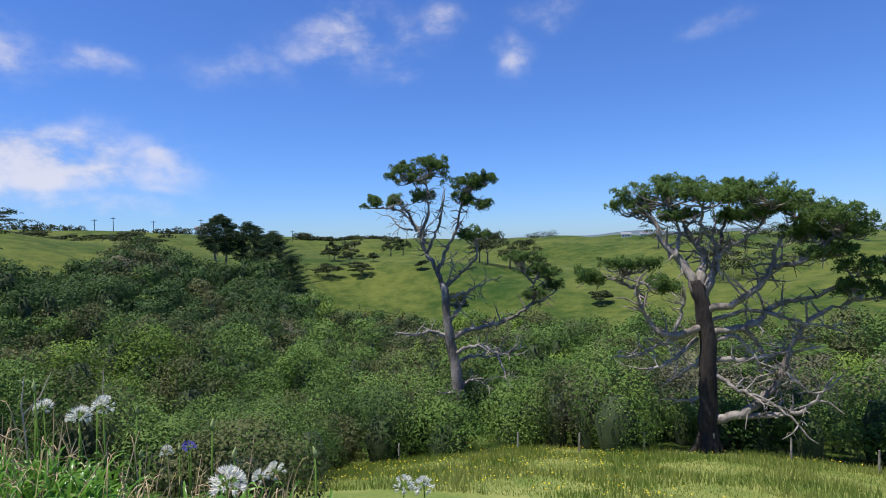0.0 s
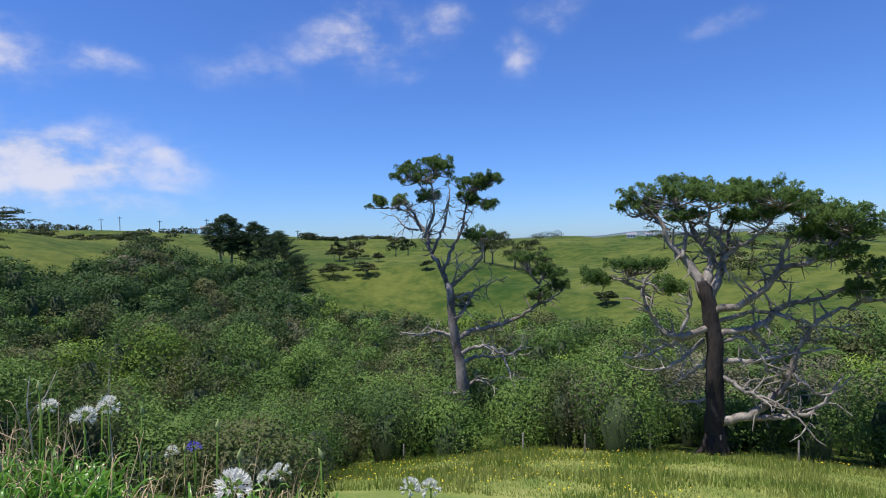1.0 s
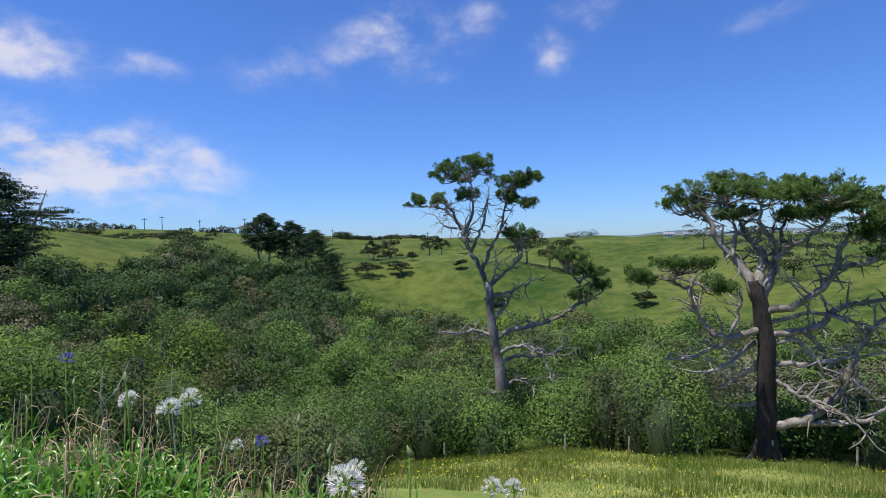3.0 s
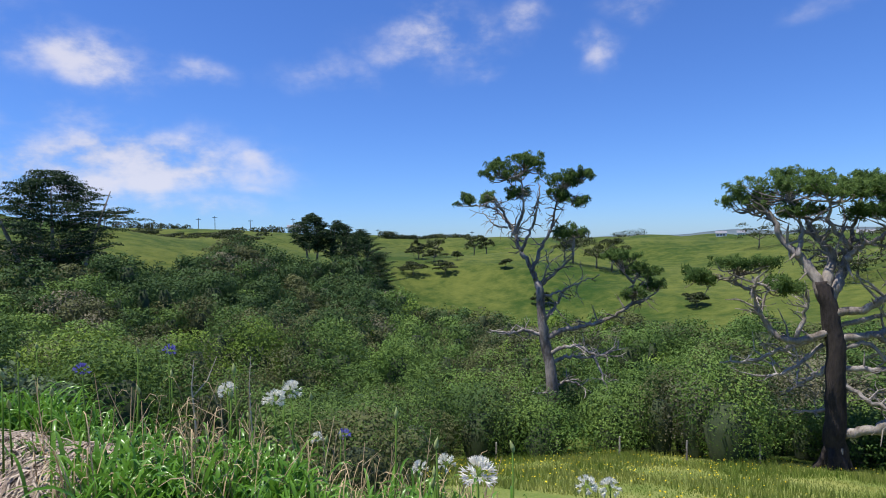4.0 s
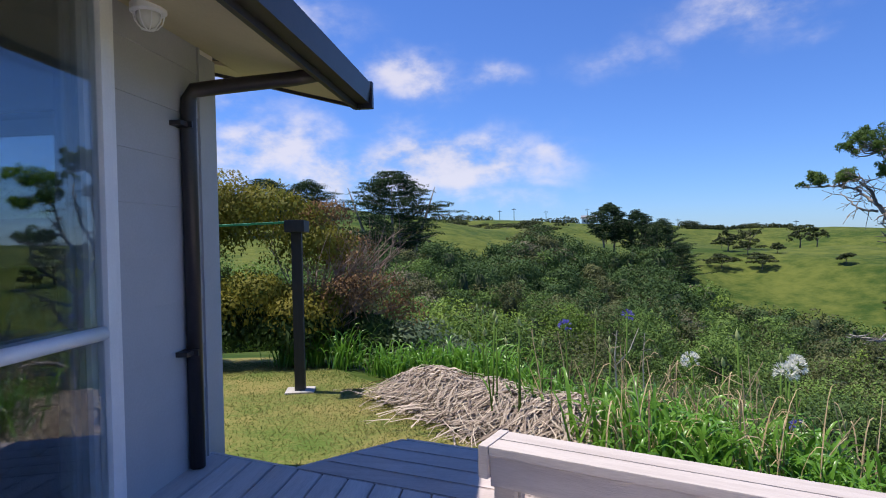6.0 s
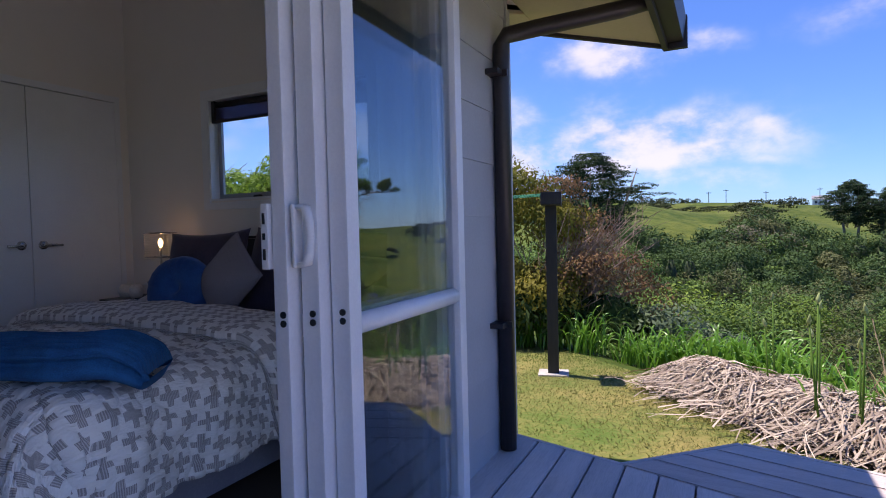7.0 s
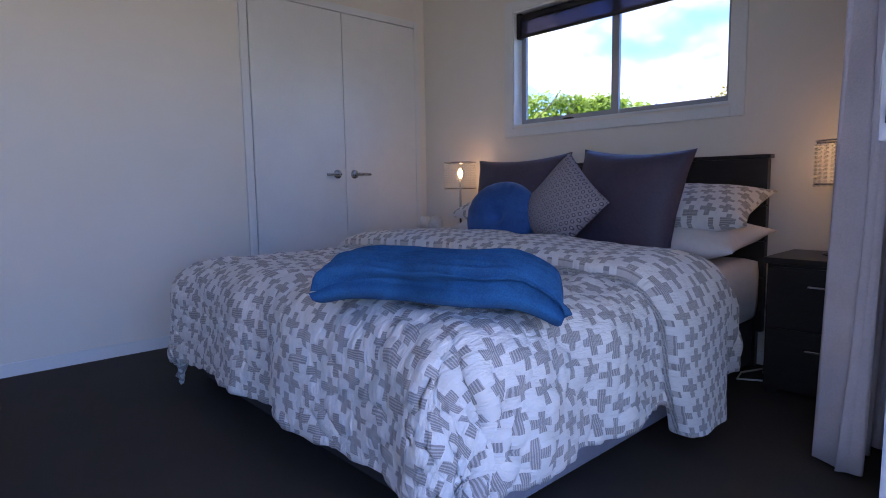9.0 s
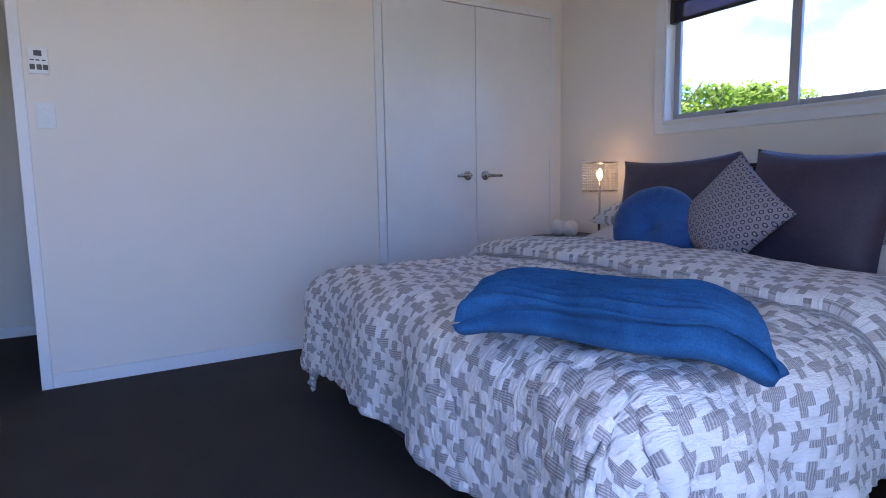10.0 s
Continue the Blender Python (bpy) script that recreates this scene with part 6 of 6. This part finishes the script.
def build_flowers():
    g = np.random.default_rng(17)
    bloom_w = [umbel_meshes(g, .078, 40, 1.0, PETAL_WHITE) for _ in range(3)]
    bloom_b = [umbel_meshes(g, .06, 26, .9, PETAL_BLUE) for _ in range(2)]
    bud_bm = bmesh.new()
    lathe(bud_bm, [(.004, -.03), (.013, -.012), (.014, .005), (.007, .028), (.001, .045)], 10)
    bud = bpy.data.meshes.new("bud")
    bud_bm.to_mesh(bud)
    bud_bm.free()
    finish(bud, leaf_material("pale_green_bud", (.30, .40, .12), (.50, .55, .25), .2), True)
    heads = [(3.11, 4.15, .226, "w"), (3.24, 4.31, .235, "w"), (4.36, 4.25, -.43, "w"), (3.72, 2.24, .33, "w"), (3.74, 6.52, -.86, "w"), (5.16, 3.33, -.41, "w"), (5.07, 3.47, -.43, "w"), (4.38, 4.93, -.72, "w"),
             (3.91, 5.83, -.64, "b"), (3.88, 5.72, -.58, "b"), (1.86, 4.97, .39, "b"), (2.40, 5.35, .42, "b"), (2.83, 5.09, .10, "w"), (2.16, 5.47, .42, "n"), (1.03, 7.2, .28, "n"), (2.85, 4.45, .22, "n"), (4.35, 3.15, .05, "n"), (3.9, 3.2, .12, "n")]
    for k in range(20):
        x = g.uniform(.9, 4.6)
        y = 5.0 - (x - 1.8) * .5 + g.uniform(-.7, 1.5)
        heads.append((x, y, ground_at(x, y) + g.uniform(.6, .95), "n"))
    for x, y, z, kind in heads:
        gz = min(ground_at(x, y), z - .35)
        lab = {"w": "white agapanthus flower head on a tall green stalk", "b": "violet-blue agapanthus flower head on a stalk", "n": "pale green agapanthus bud on a slender stalk"}[kind]
        t = thing("agapanthus_flower", lab, "flower", "agapanthus flowers", (x, y, gz))
        h = z - gz
        lx, ly = g.normal(0, .04, 2)
        part("stalk", tube(bmesh.new(), [(-lx, -ly, -.05), (-lx * .4, -ly * .4, h * .5), (0, 0, h)], [.0075, .0065, .005], 6), STALK, t, smooth=True)
        me = {"w": bloom_w, "b": bloom_b, "n": [(bud, None)]}[kind]
        head, rays = me[g.integers(len(me))]
        o = part({"n": "bud"}.get(kind, "florets"), head, None, t)
        o.matrix_basis = pose(0, 0, h, g.uniform(-15, 15), g.uniform(-15, 15), g.uniform(0, 360))
        if rays:
            o["kind"] = "stuff"
            part("rays", rays, None, o, "thin green flower rays")
    # dry stalks and bare twigs
    for k in range(64):
        x = g.uniform(1.4, 4.4)
        y = 4.7 - (x - 1.8) * .5 + g.uniform(-.5, 1.1)
        z = ground_at(x, y)
        h = g.uniform(.45, .85)
        a, l = g.uniform(0, 6.28), g.uniform(.05, .35)
        bm = bmesh.new()
        top = Vector((math.cos(a) * l, math.sin(a) * l, h))
        tube(bm, [(0, 0, -.05), top * .5 + Vector((0, 0, .06)), top], [.005, .004, .002], 5)
        for q in range(int(g.integers(0, 4))):
            s = top * g.uniform(.45, .9)
            tube(bm, [s, s + Vector(g.normal(0, .07, 3)) + Vector((0, 0, .08))], [.003, .0015], 4, False)
        o = part("dry_stalk", bm, TAN_STALK)
        o.location = (x, y, z)
        tagged(o, "dry tan stalk standing in the garden bed", "stalk", "dry stalks")
    for x, y, top, fork in [(3.17, 8.2, -.20, 0), (2.55, 6.6, .10, 1)]:
        h = top - ground_at(x, y)
        bm = bmesh.new()
        tube(bm, [(0, 0, -.05), (-.03, .02, h * .4), (-.05, 0, h * .72), (-.02, .01, h)], [.011, .009, .007, .003], 6)
        if fork:
            tube(bm, [(-.04, .01, h * .62), (.10, 0, h * .78), (.20, .02, h * 1.02)], [.007, .006, .003], 6)
        for q in range(8):
            zz = h * g.uniform(.6, .98)
            tube(bm, [(-.03, .01, zz), Vector((-.03, .01, zz)) + Vector((g.normal(0, .035), g.normal(0, .03), .02))], [.003, .0012], 4, False)
        o = part("bare_branch", bm, PALE_BRANCH)
        o.location = (x, y, ground_at(x, y))
        tagged(o, "bare pale branch standing above the flower bed", "branch", "bare branches")


build_flowers()


def build_dry_heap():
    """A long mound of cut dry leaves along the lawn's edge."""
    g = np.random.default_rng(3)
    axis = [(.62, 6.1), (1.02, 5.65), (1.42, 5.15), (1.85, 4.8), (2.3, 4.55)]

    def mound(x, y):
        d = min(math.hypot(x - (ax + (bx - ax) * f), y - (ay + (by - ay) * f)) / (1 if y < 5.9 else 1) for (ax, ay), (bx, by) in zip(axis, axis[1:]) for f in (0, .25, .5, .75, 1))
        hump = .15 + .08 * noise.noise(Vector((x * 2, y * 2, 5)))
        return hump * max(0, 1 - (d / .55) ** 2)

    bm = bmesh.new()
    n = 46
    rows = [[bm.verts.new((-.5 + 3.3 * i / n, 3.6 + 3.6 * j / n, 0)) for j in range(n + 1)] for i in range(n + 1)]
    for row in rows:
        for vtx in row:
            x, y = vtx.co.x, vtx.co.y
            vtx.co.z = ground_at(x, y) - .02 + mound(x, y) * .95 + (.03 if mound(x, y) > 0 else -.05)
    for a, b in zip(rows, rows[1:]):
        for k in range(n):
            bm.faces.new((a[k], b[k], b[k + 1], a[k + 1]))
    o = part("leaf_mound", bm, SOIL, smooth=True)
    tagged(o, "low mound of soil and straw under cut leaves", "mound", kind="structure")
    v, f = [], []
    for k in range(6800):
        seg = g.integers(len(axis) - 1)
        (ax, ay), (bx, by) = axis[seg], axis[seg + 1]
        t = g.uniform()
        off = g.normal(-.04, .27)
        nx, ny = by - ay, -(bx - ax)
        nl = math.hypot(nx, ny)
        x, y = ax + (bx - ax) * t + nx / nl * off, ay + (by - ay) * t + ny / nl * off
        ang = math.atan2(ny, nx) + g.normal(0, .75) + (math.pi if off < 0 else 0)
        ln = g.uniform(.35, .85)
        w = g.uniform(.0022, .0065)
        bow = g.uniform(.0, .12)
        base = len(v)
        lift = g.uniform(.0, .10)
        curl = g.normal(0, .7)
        for q in range(6):
            u = q / 5
            a2 = ang + curl * (u - .5)
            px, py = x + math.cos(a2) * ln * (u - .5), y + math.sin(a2) * ln * (u - .5)
            pz = ground_at(px, py) + mound(px, py) + .012 + lift + bow * math.sin(math.pi * u)
            sx, sy = -math.sin(a2) * w, math.cos(a2) * w
            v += [(px - sx, py - sy, pz), (px + sx, py + sy, pz + w * g.uniform(-1.4, 1.4))]
        for q in range(5):
            i = base + q * 2
            f.append((i, i + 1, i + 3, i + 2))
    o = part("cut_dry_leaves", mesh_np("cut_dry_leaves", np.array(v), np.array(f), DRY_LEAF))
    tagged(o, "heap of cut dry straw-coloured strap leaves", "dry leaves", kind="stuff")


build_dry_heap()


def build_garden_shrubs():
    # wind-shaped shrub behind the clothesline, part bare and brown
    x, y = -1.5, 8.5
    z = ground_at(x, y)
    s = thing("windswept_shrub", "windswept shrub, yellow-green and brown with bare twigs", "shrub", at=(x, y, z))
    s.scale = (1.0, 1.0, 1.32)
    bm = bmesh.new()
    g = np.random.default_rng(8)
    for k in range(150):
        a = g.normal(0, 1.1)
        out, up = g.uniform(.3, 1.3), g.uniform(.3, 1.6)
        p1 = Vector((math.cos(a) * out * .4 + .1, math.sin(a) * out * .3, up * .5))
        p2 = Vector((math.cos(a) * out + .25, math.sin(a) * out * .7, up * (1 - .12 * out)))
        tube(bm, [(0, 0, 0), p1, p2], [.018, .010, .003], 5, False)
        for q in range(4):
            tube(bm, [p1.lerp(p2, .3 + .2 * q), p1.lerp(p2, .4 + .2 * q) + Vector(g.normal(0, .16, 3)) + Vector((0, 0, .1))], [.005, .0015], 4, False)
    part("twig_mass", bm, material("reddish_twig", (.19, .125, .095), (.34, .24, .19), .9, 5, 40, .2), s, "bare reddish-brown twigs")
    gold = leaf_material("olive_gold_leaf", (.10, .12, .015), (.26, .22, .035), .25)
    brown = leaf_material("brown_leaf", (.16, .085, .04), (.28, .17, .08), .25)
    foliage_part(s, "foliage", [((-2.0, 0, 1.25), 1.0, .8), ((-1.2, 0, 1.45), .9, .75), ((-.5, -.1, 1.4), .85, .72), ((.1, 0, 1.05), .75, .65), ((-1.6, -.5, .65), .9, .6), ((-.6, -.6, .6), .8, .55), ((.05, -.5, .5), .7, .5), ((-2.6, -.2, .8), .9, .7)],
                 gold, .055, 5200, "olive-gold small leaves", 9)
    foliage_part(s, "foliage", [((.65, 0, 1.0), .62, .55), ((1.05, 0, .62), .6, .5), ((.55, -.4, .6), .6, .5), ((1.35, .1, .4), .5, .4), ((.25, -.05, 1.5), .55, .35)], brown, .045, 2300, "brown withered leaves among twigs", 9)
    # added low leaves, dark green to paint the shadow below the crown
    part("undergrowth", foliage_under(g), leaf_material("shrub_shade_leaf", (.018, .04, .012), (.05, .085, .02), .2), s, "leaves coloured dark for the shade under the shrub")
    # grey-green bush beside it
    b = thing("grey_green_bush", "rounded grey-green bush at the garden edge", "shrub", at=(.15, 8.5, ground_at(.15, 8.5)))
    foliage_part(b, "foliage", [((0, 0, .55), .75, .6), ((.5, .2, .35), .5, .45), ((-.5, 0, .5), .5, .5)], leaf_material("grey_green_leaf", (.10, .15, .075), (.20, .25, .14), .25), .08, 1800)
    part("trunk", tube(bmesh.new(), [(0, 0, 0), (0, 0, .6)], [.04, .015], 6), BARK, b)
    # trees seen through the bedroom window
    fresh = leaf_material("fresh_green_leaf", (.10, .20, .02), (.24, .36, .05), .4)
    for tx, ty, h, w in [(-3.5, 7.9, 2.35, 1.5), (-4.9, 8.0, 2.95, 2.2), (-6.2, 7.7, 3.15, 2.4), (-7.5, 7.3, 3.3, 2.5), (-9.2, 7.4, 3.4, 2.7)]:
        gz = ground_at(tx, ty)
        t = thing("garden_tree", "bright green leafy garden tree behind the house", "tree", "garden trees", (tx, ty, gz))
        bm = bmesh.new()
        tube(bm, [(0, 0, 0), (.1, 0, h * .4), (0, .1, h * .75)], [.09, .06, .02], 7)
        for k in range(9):
            a = g.uniform(0, 6.28)
            tube(bm, [(0, 0, h * .45), (math.cos(a) * w * .25, math.sin(a) * w * .25, h * .8), (math.cos(a) * w * .5, math.sin(a) * w * .5, h * g.uniform(.82, 1.0))], [.03, .016, .004], 5, False)
        part("trunk", bm, BARK, t)
        foliage_part(t, "crown", [((g.normal(0, w * .22), g.normal(0, w * .22), h * g.uniform(.55, .9)), w * .3, h * .18) for _ in range(11)], fresh, .085, 1900 / (w * .3) ** 2 * .5, "", 7)


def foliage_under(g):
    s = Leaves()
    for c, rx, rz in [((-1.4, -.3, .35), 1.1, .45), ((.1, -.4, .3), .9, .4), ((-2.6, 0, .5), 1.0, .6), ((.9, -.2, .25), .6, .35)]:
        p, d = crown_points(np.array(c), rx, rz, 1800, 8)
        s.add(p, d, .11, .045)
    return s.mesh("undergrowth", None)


build_garden_shrubs()


def build_fence():
    """Post and wire fence along the paddock's lower edge."""
    f = thing("wire_fence", "old post-and-wire fence at the foot of the paddock", "fence")
    pts = []
    for k, az in enumerate(np.linspace(-27, -74, 9)):
        r = np.interp(az, [-72, -40, -24], [24.6, 23.8, 22.8])
        x, y = polar(az, r)
        z = land(az, r)
        pts.append((x, y, z))
        part("post", tube(bmesh.new(), [(x, y, z - .1), (x + .03, y, z + .8)], [.04, .035], 7), DEAD_BARK, f)
    for h in (.4, .72):
        part("wire", tube(bmesh.new(), [(x, y, z + h) for x, y, z in pts], .0025, 4, False), DARK_METAL, f)


build_fence()


# ---------------------------------------------------------------- bench, deck boards, weatherboards
def build_bench():
    a = math.radians(-23.2)
    b = thing("bench", "low weathered timber bench at the deck edge, sunlit", "bench", at=(1.385, 2.63, 0), turn=-23.2)
    for y in (-.095, .004):
        part("seat_board", box(.03, 1.75, y, y + .092, .285, .32, .004), DECK_WOOD_X, b)
    part("end_board", box(-.012, .027, -.10, .10, .20, .322, .004), DECK_WOOD_X, b)
    part("apron", box(.03, 1.73, -.085, -.06, .17, .283, .004), DECK_WOOD_X, b)
    part("apron", box(.03, 1.73, .06, .085, .17, .283, .004), DECK_WOOD_X, b)
    for x in (.03, .85, 1.66):
        for y in (-.055, .015):
            part("leg", box(x, x + .08, y, y + .04, -.02, .282, .004), DECK_WOOD_X, b)


build_bench()
EDGE_P, EDGE_D = Vector((-.12, 3.275)), Vector((1.0, -.318)).normalized()


def build_deck():
    # slab below the boards, near black to paint the shade in their gaps
    deck = structure(part("deck", box(FACE + .002, 4.3, -3.0, 1.75, -.16, -.06), DECK_GAP_SHADE), "weathered grey timber deck", "deck")

    def clipped(x0, x1, y0, y1f):
        """A board along y whose far end is cut on a slant."""
        q = bmesh.new()
        v = [q.verts.new(p) for p in ((x0, y0, -.055), (x1, y0, -.055), (x1, y1f(x1), -.055), (x0, y1f(x0), -.055), (x0, y0, -.02), (x1, y0, -.02), (x1, y1f(x1), -.02), (x0, y1f(x0), -.02))]
        for f in ((3, 2, 1, 0), (4, 5, 6, 7), (0, 1, 5, 4), (1, 2, 6, 5), (2, 3, 7, 6), (3, 0, 4, 7)):
            q.faces.new([v[i] for i in f])
        bmesh.ops.bevel(q, geom=[e for e in q.edges if all(w.co.z > -.03 for w in e.verts)], offset=.004, segments=2, affect="EDGES")
        return q

    edge = lambda x: EDGE_P.y + (x - EDGE_P.x) * EDGE_D.y / EDGE_D.x - .004
    x = FACE + .005
    k = 0
    while x < 4.2:
        cut = -3.0 + 1.9 + .35 * ((k * 7) % 3)
        part("deck_board", clipped(x, x + .1295, cut + .004, edge), DECK_WOOD, deck)
        part("deck_board", clipped(x, x + .1295, -3.0, lambda q, c=cut: c - .004), DECK_WOOD, deck)
        x += .1385
        k += 1
    # the outer strip, its boards parallel to the slanting edge
    n = Vector((-EDGE_D.y, EDGE_D.x))
    turn = math.degrees(math.atan2(EDGE_D.y, EDGE_D.x))
    m = pose(EDGE_P.x, EDGE_P.y, 0, 0, 0, turn)
    start, slope = .545, 0.55
    for r in range(4):
        y0 = .004 + r * .1385
        q = bmesh.new()
        v = [q.verts.new(p) for p in ((start + y0 * slope + .004, y0, -.055), (4.6, y0, -.055), (4.6, y0 + .130, -.055), (start + (y0 + .130) * slope + .004, y0 + .130, -.055),
                                      (start + y0 * slope + .004, y0, -.02), (4.6, y0, -.02), (4.6, y0 + .130, -.02), (start + (y0 + .130) * slope + .004, y0 + .130, -.02))]
        for f in ((3, 2, 1, 0), (4, 5, 6, 7), (0, 1, 5, 4), (1, 2, 6, 5), (2, 3, 7, 6), (3, 0, 4, 7)):
            q.faces.new([v[i] for i in f])
        bmesh.ops.bevel(q, geom=[e for e in q.edges if all(w.co.z > -.03 for w in e.verts)], offset=.004, segments=2, affect="EDGES")
        bmesh.ops.transform(q, matrix=m, verts=q.verts)
        part("deck_board", q, material_slant(), deck)
    # rim boards under the outer edges
    part("rim_board", box(-.02, start, -.03, -.006, -.24, -.058, 0, m), DECK_WOOD_X, deck)
    a = math.atan2(1, slope)
    L = .56 / math.sin(a)
    part("rim_board", box(0, L, 0, .025, -.24, -.022, .003, m @ pose(start, 0, 0, 0, 0, math.degrees(a))), DECK_WOOD, deck)
    part("rim_board", box(start + .56 * slope, 4.6, .558, .583, -.24, -.022, .003, m), DECK_WOOD, deck)
    part("rim_board", box(-.03, start, .0, .022, -.24, -.022, .003, m), DECK_WOOD, deck)


_slant = []


def material_slant():
    if not _slant:
        _slant.append(material("weathered_grey_decking_outer", (.39, .32, .29), (.62, .53, .49), .8, 5, 70, .5, stretch=(.5, 2.4, 3), per_object=.4))
    return _slant[0]


build_deck()


def build_weatherboards():
    """Lapped painted boards on the outer walls beside the door and round the corner."""
    host = structure(part("cladding", box(FACE - .004, FACE + .001, OPEN_Y1 + .022, 3.233, -.12, 2.1), BOARD_PAINT), "grey painted weatherboard cladding", "wall")
    z = -.12
    while z < 2.0:
        bm = bmesh.new()
        prof = [(FACE + .0015, z), (FACE + .011, z), (FACE + .0105, z + .004), (FACE + .005, z + .24), (FACE + .0015, z + .24)]
        a = [bm.verts.new((x, OPEN_Y1 + .022, zz)) for x, zz in prof]
        b = [bm.verts.new((x, 3.236, zz)) for x, zz in prof]
        bm.faces.new(a)
        bm.faces.new(b[::-1])
        for i in range(5):
            bm.faces.new((a[(i + 1) % 5], a[i], b[i], b[(i + 1) % 5]))
        part("weatherboard", bm, BOARD_PAINT, host)
        z += .232
    h2 = structure(part("cladding", box(-4.6, INNER - .1, WALL_B + .101, WALL_B + .106, -.3, WZ0 - .1), BOARD_PAINT), "grey painted weatherboard cladding below the window", "wall")
    structure(part("cladding", box(INNER - .099, FACE + .02, 3.237, 3.25, -.3, 2.14), BOARD_PAINT), "grey painted corner cladding", "wall")
    structure(part("cladding", box(INNER + .001, INNER + .012, 3.251, WALL_B + .1, -.3, 2.14), BOARD_PAINT), "grey painted return cladding", "wall")


build_weatherboards()
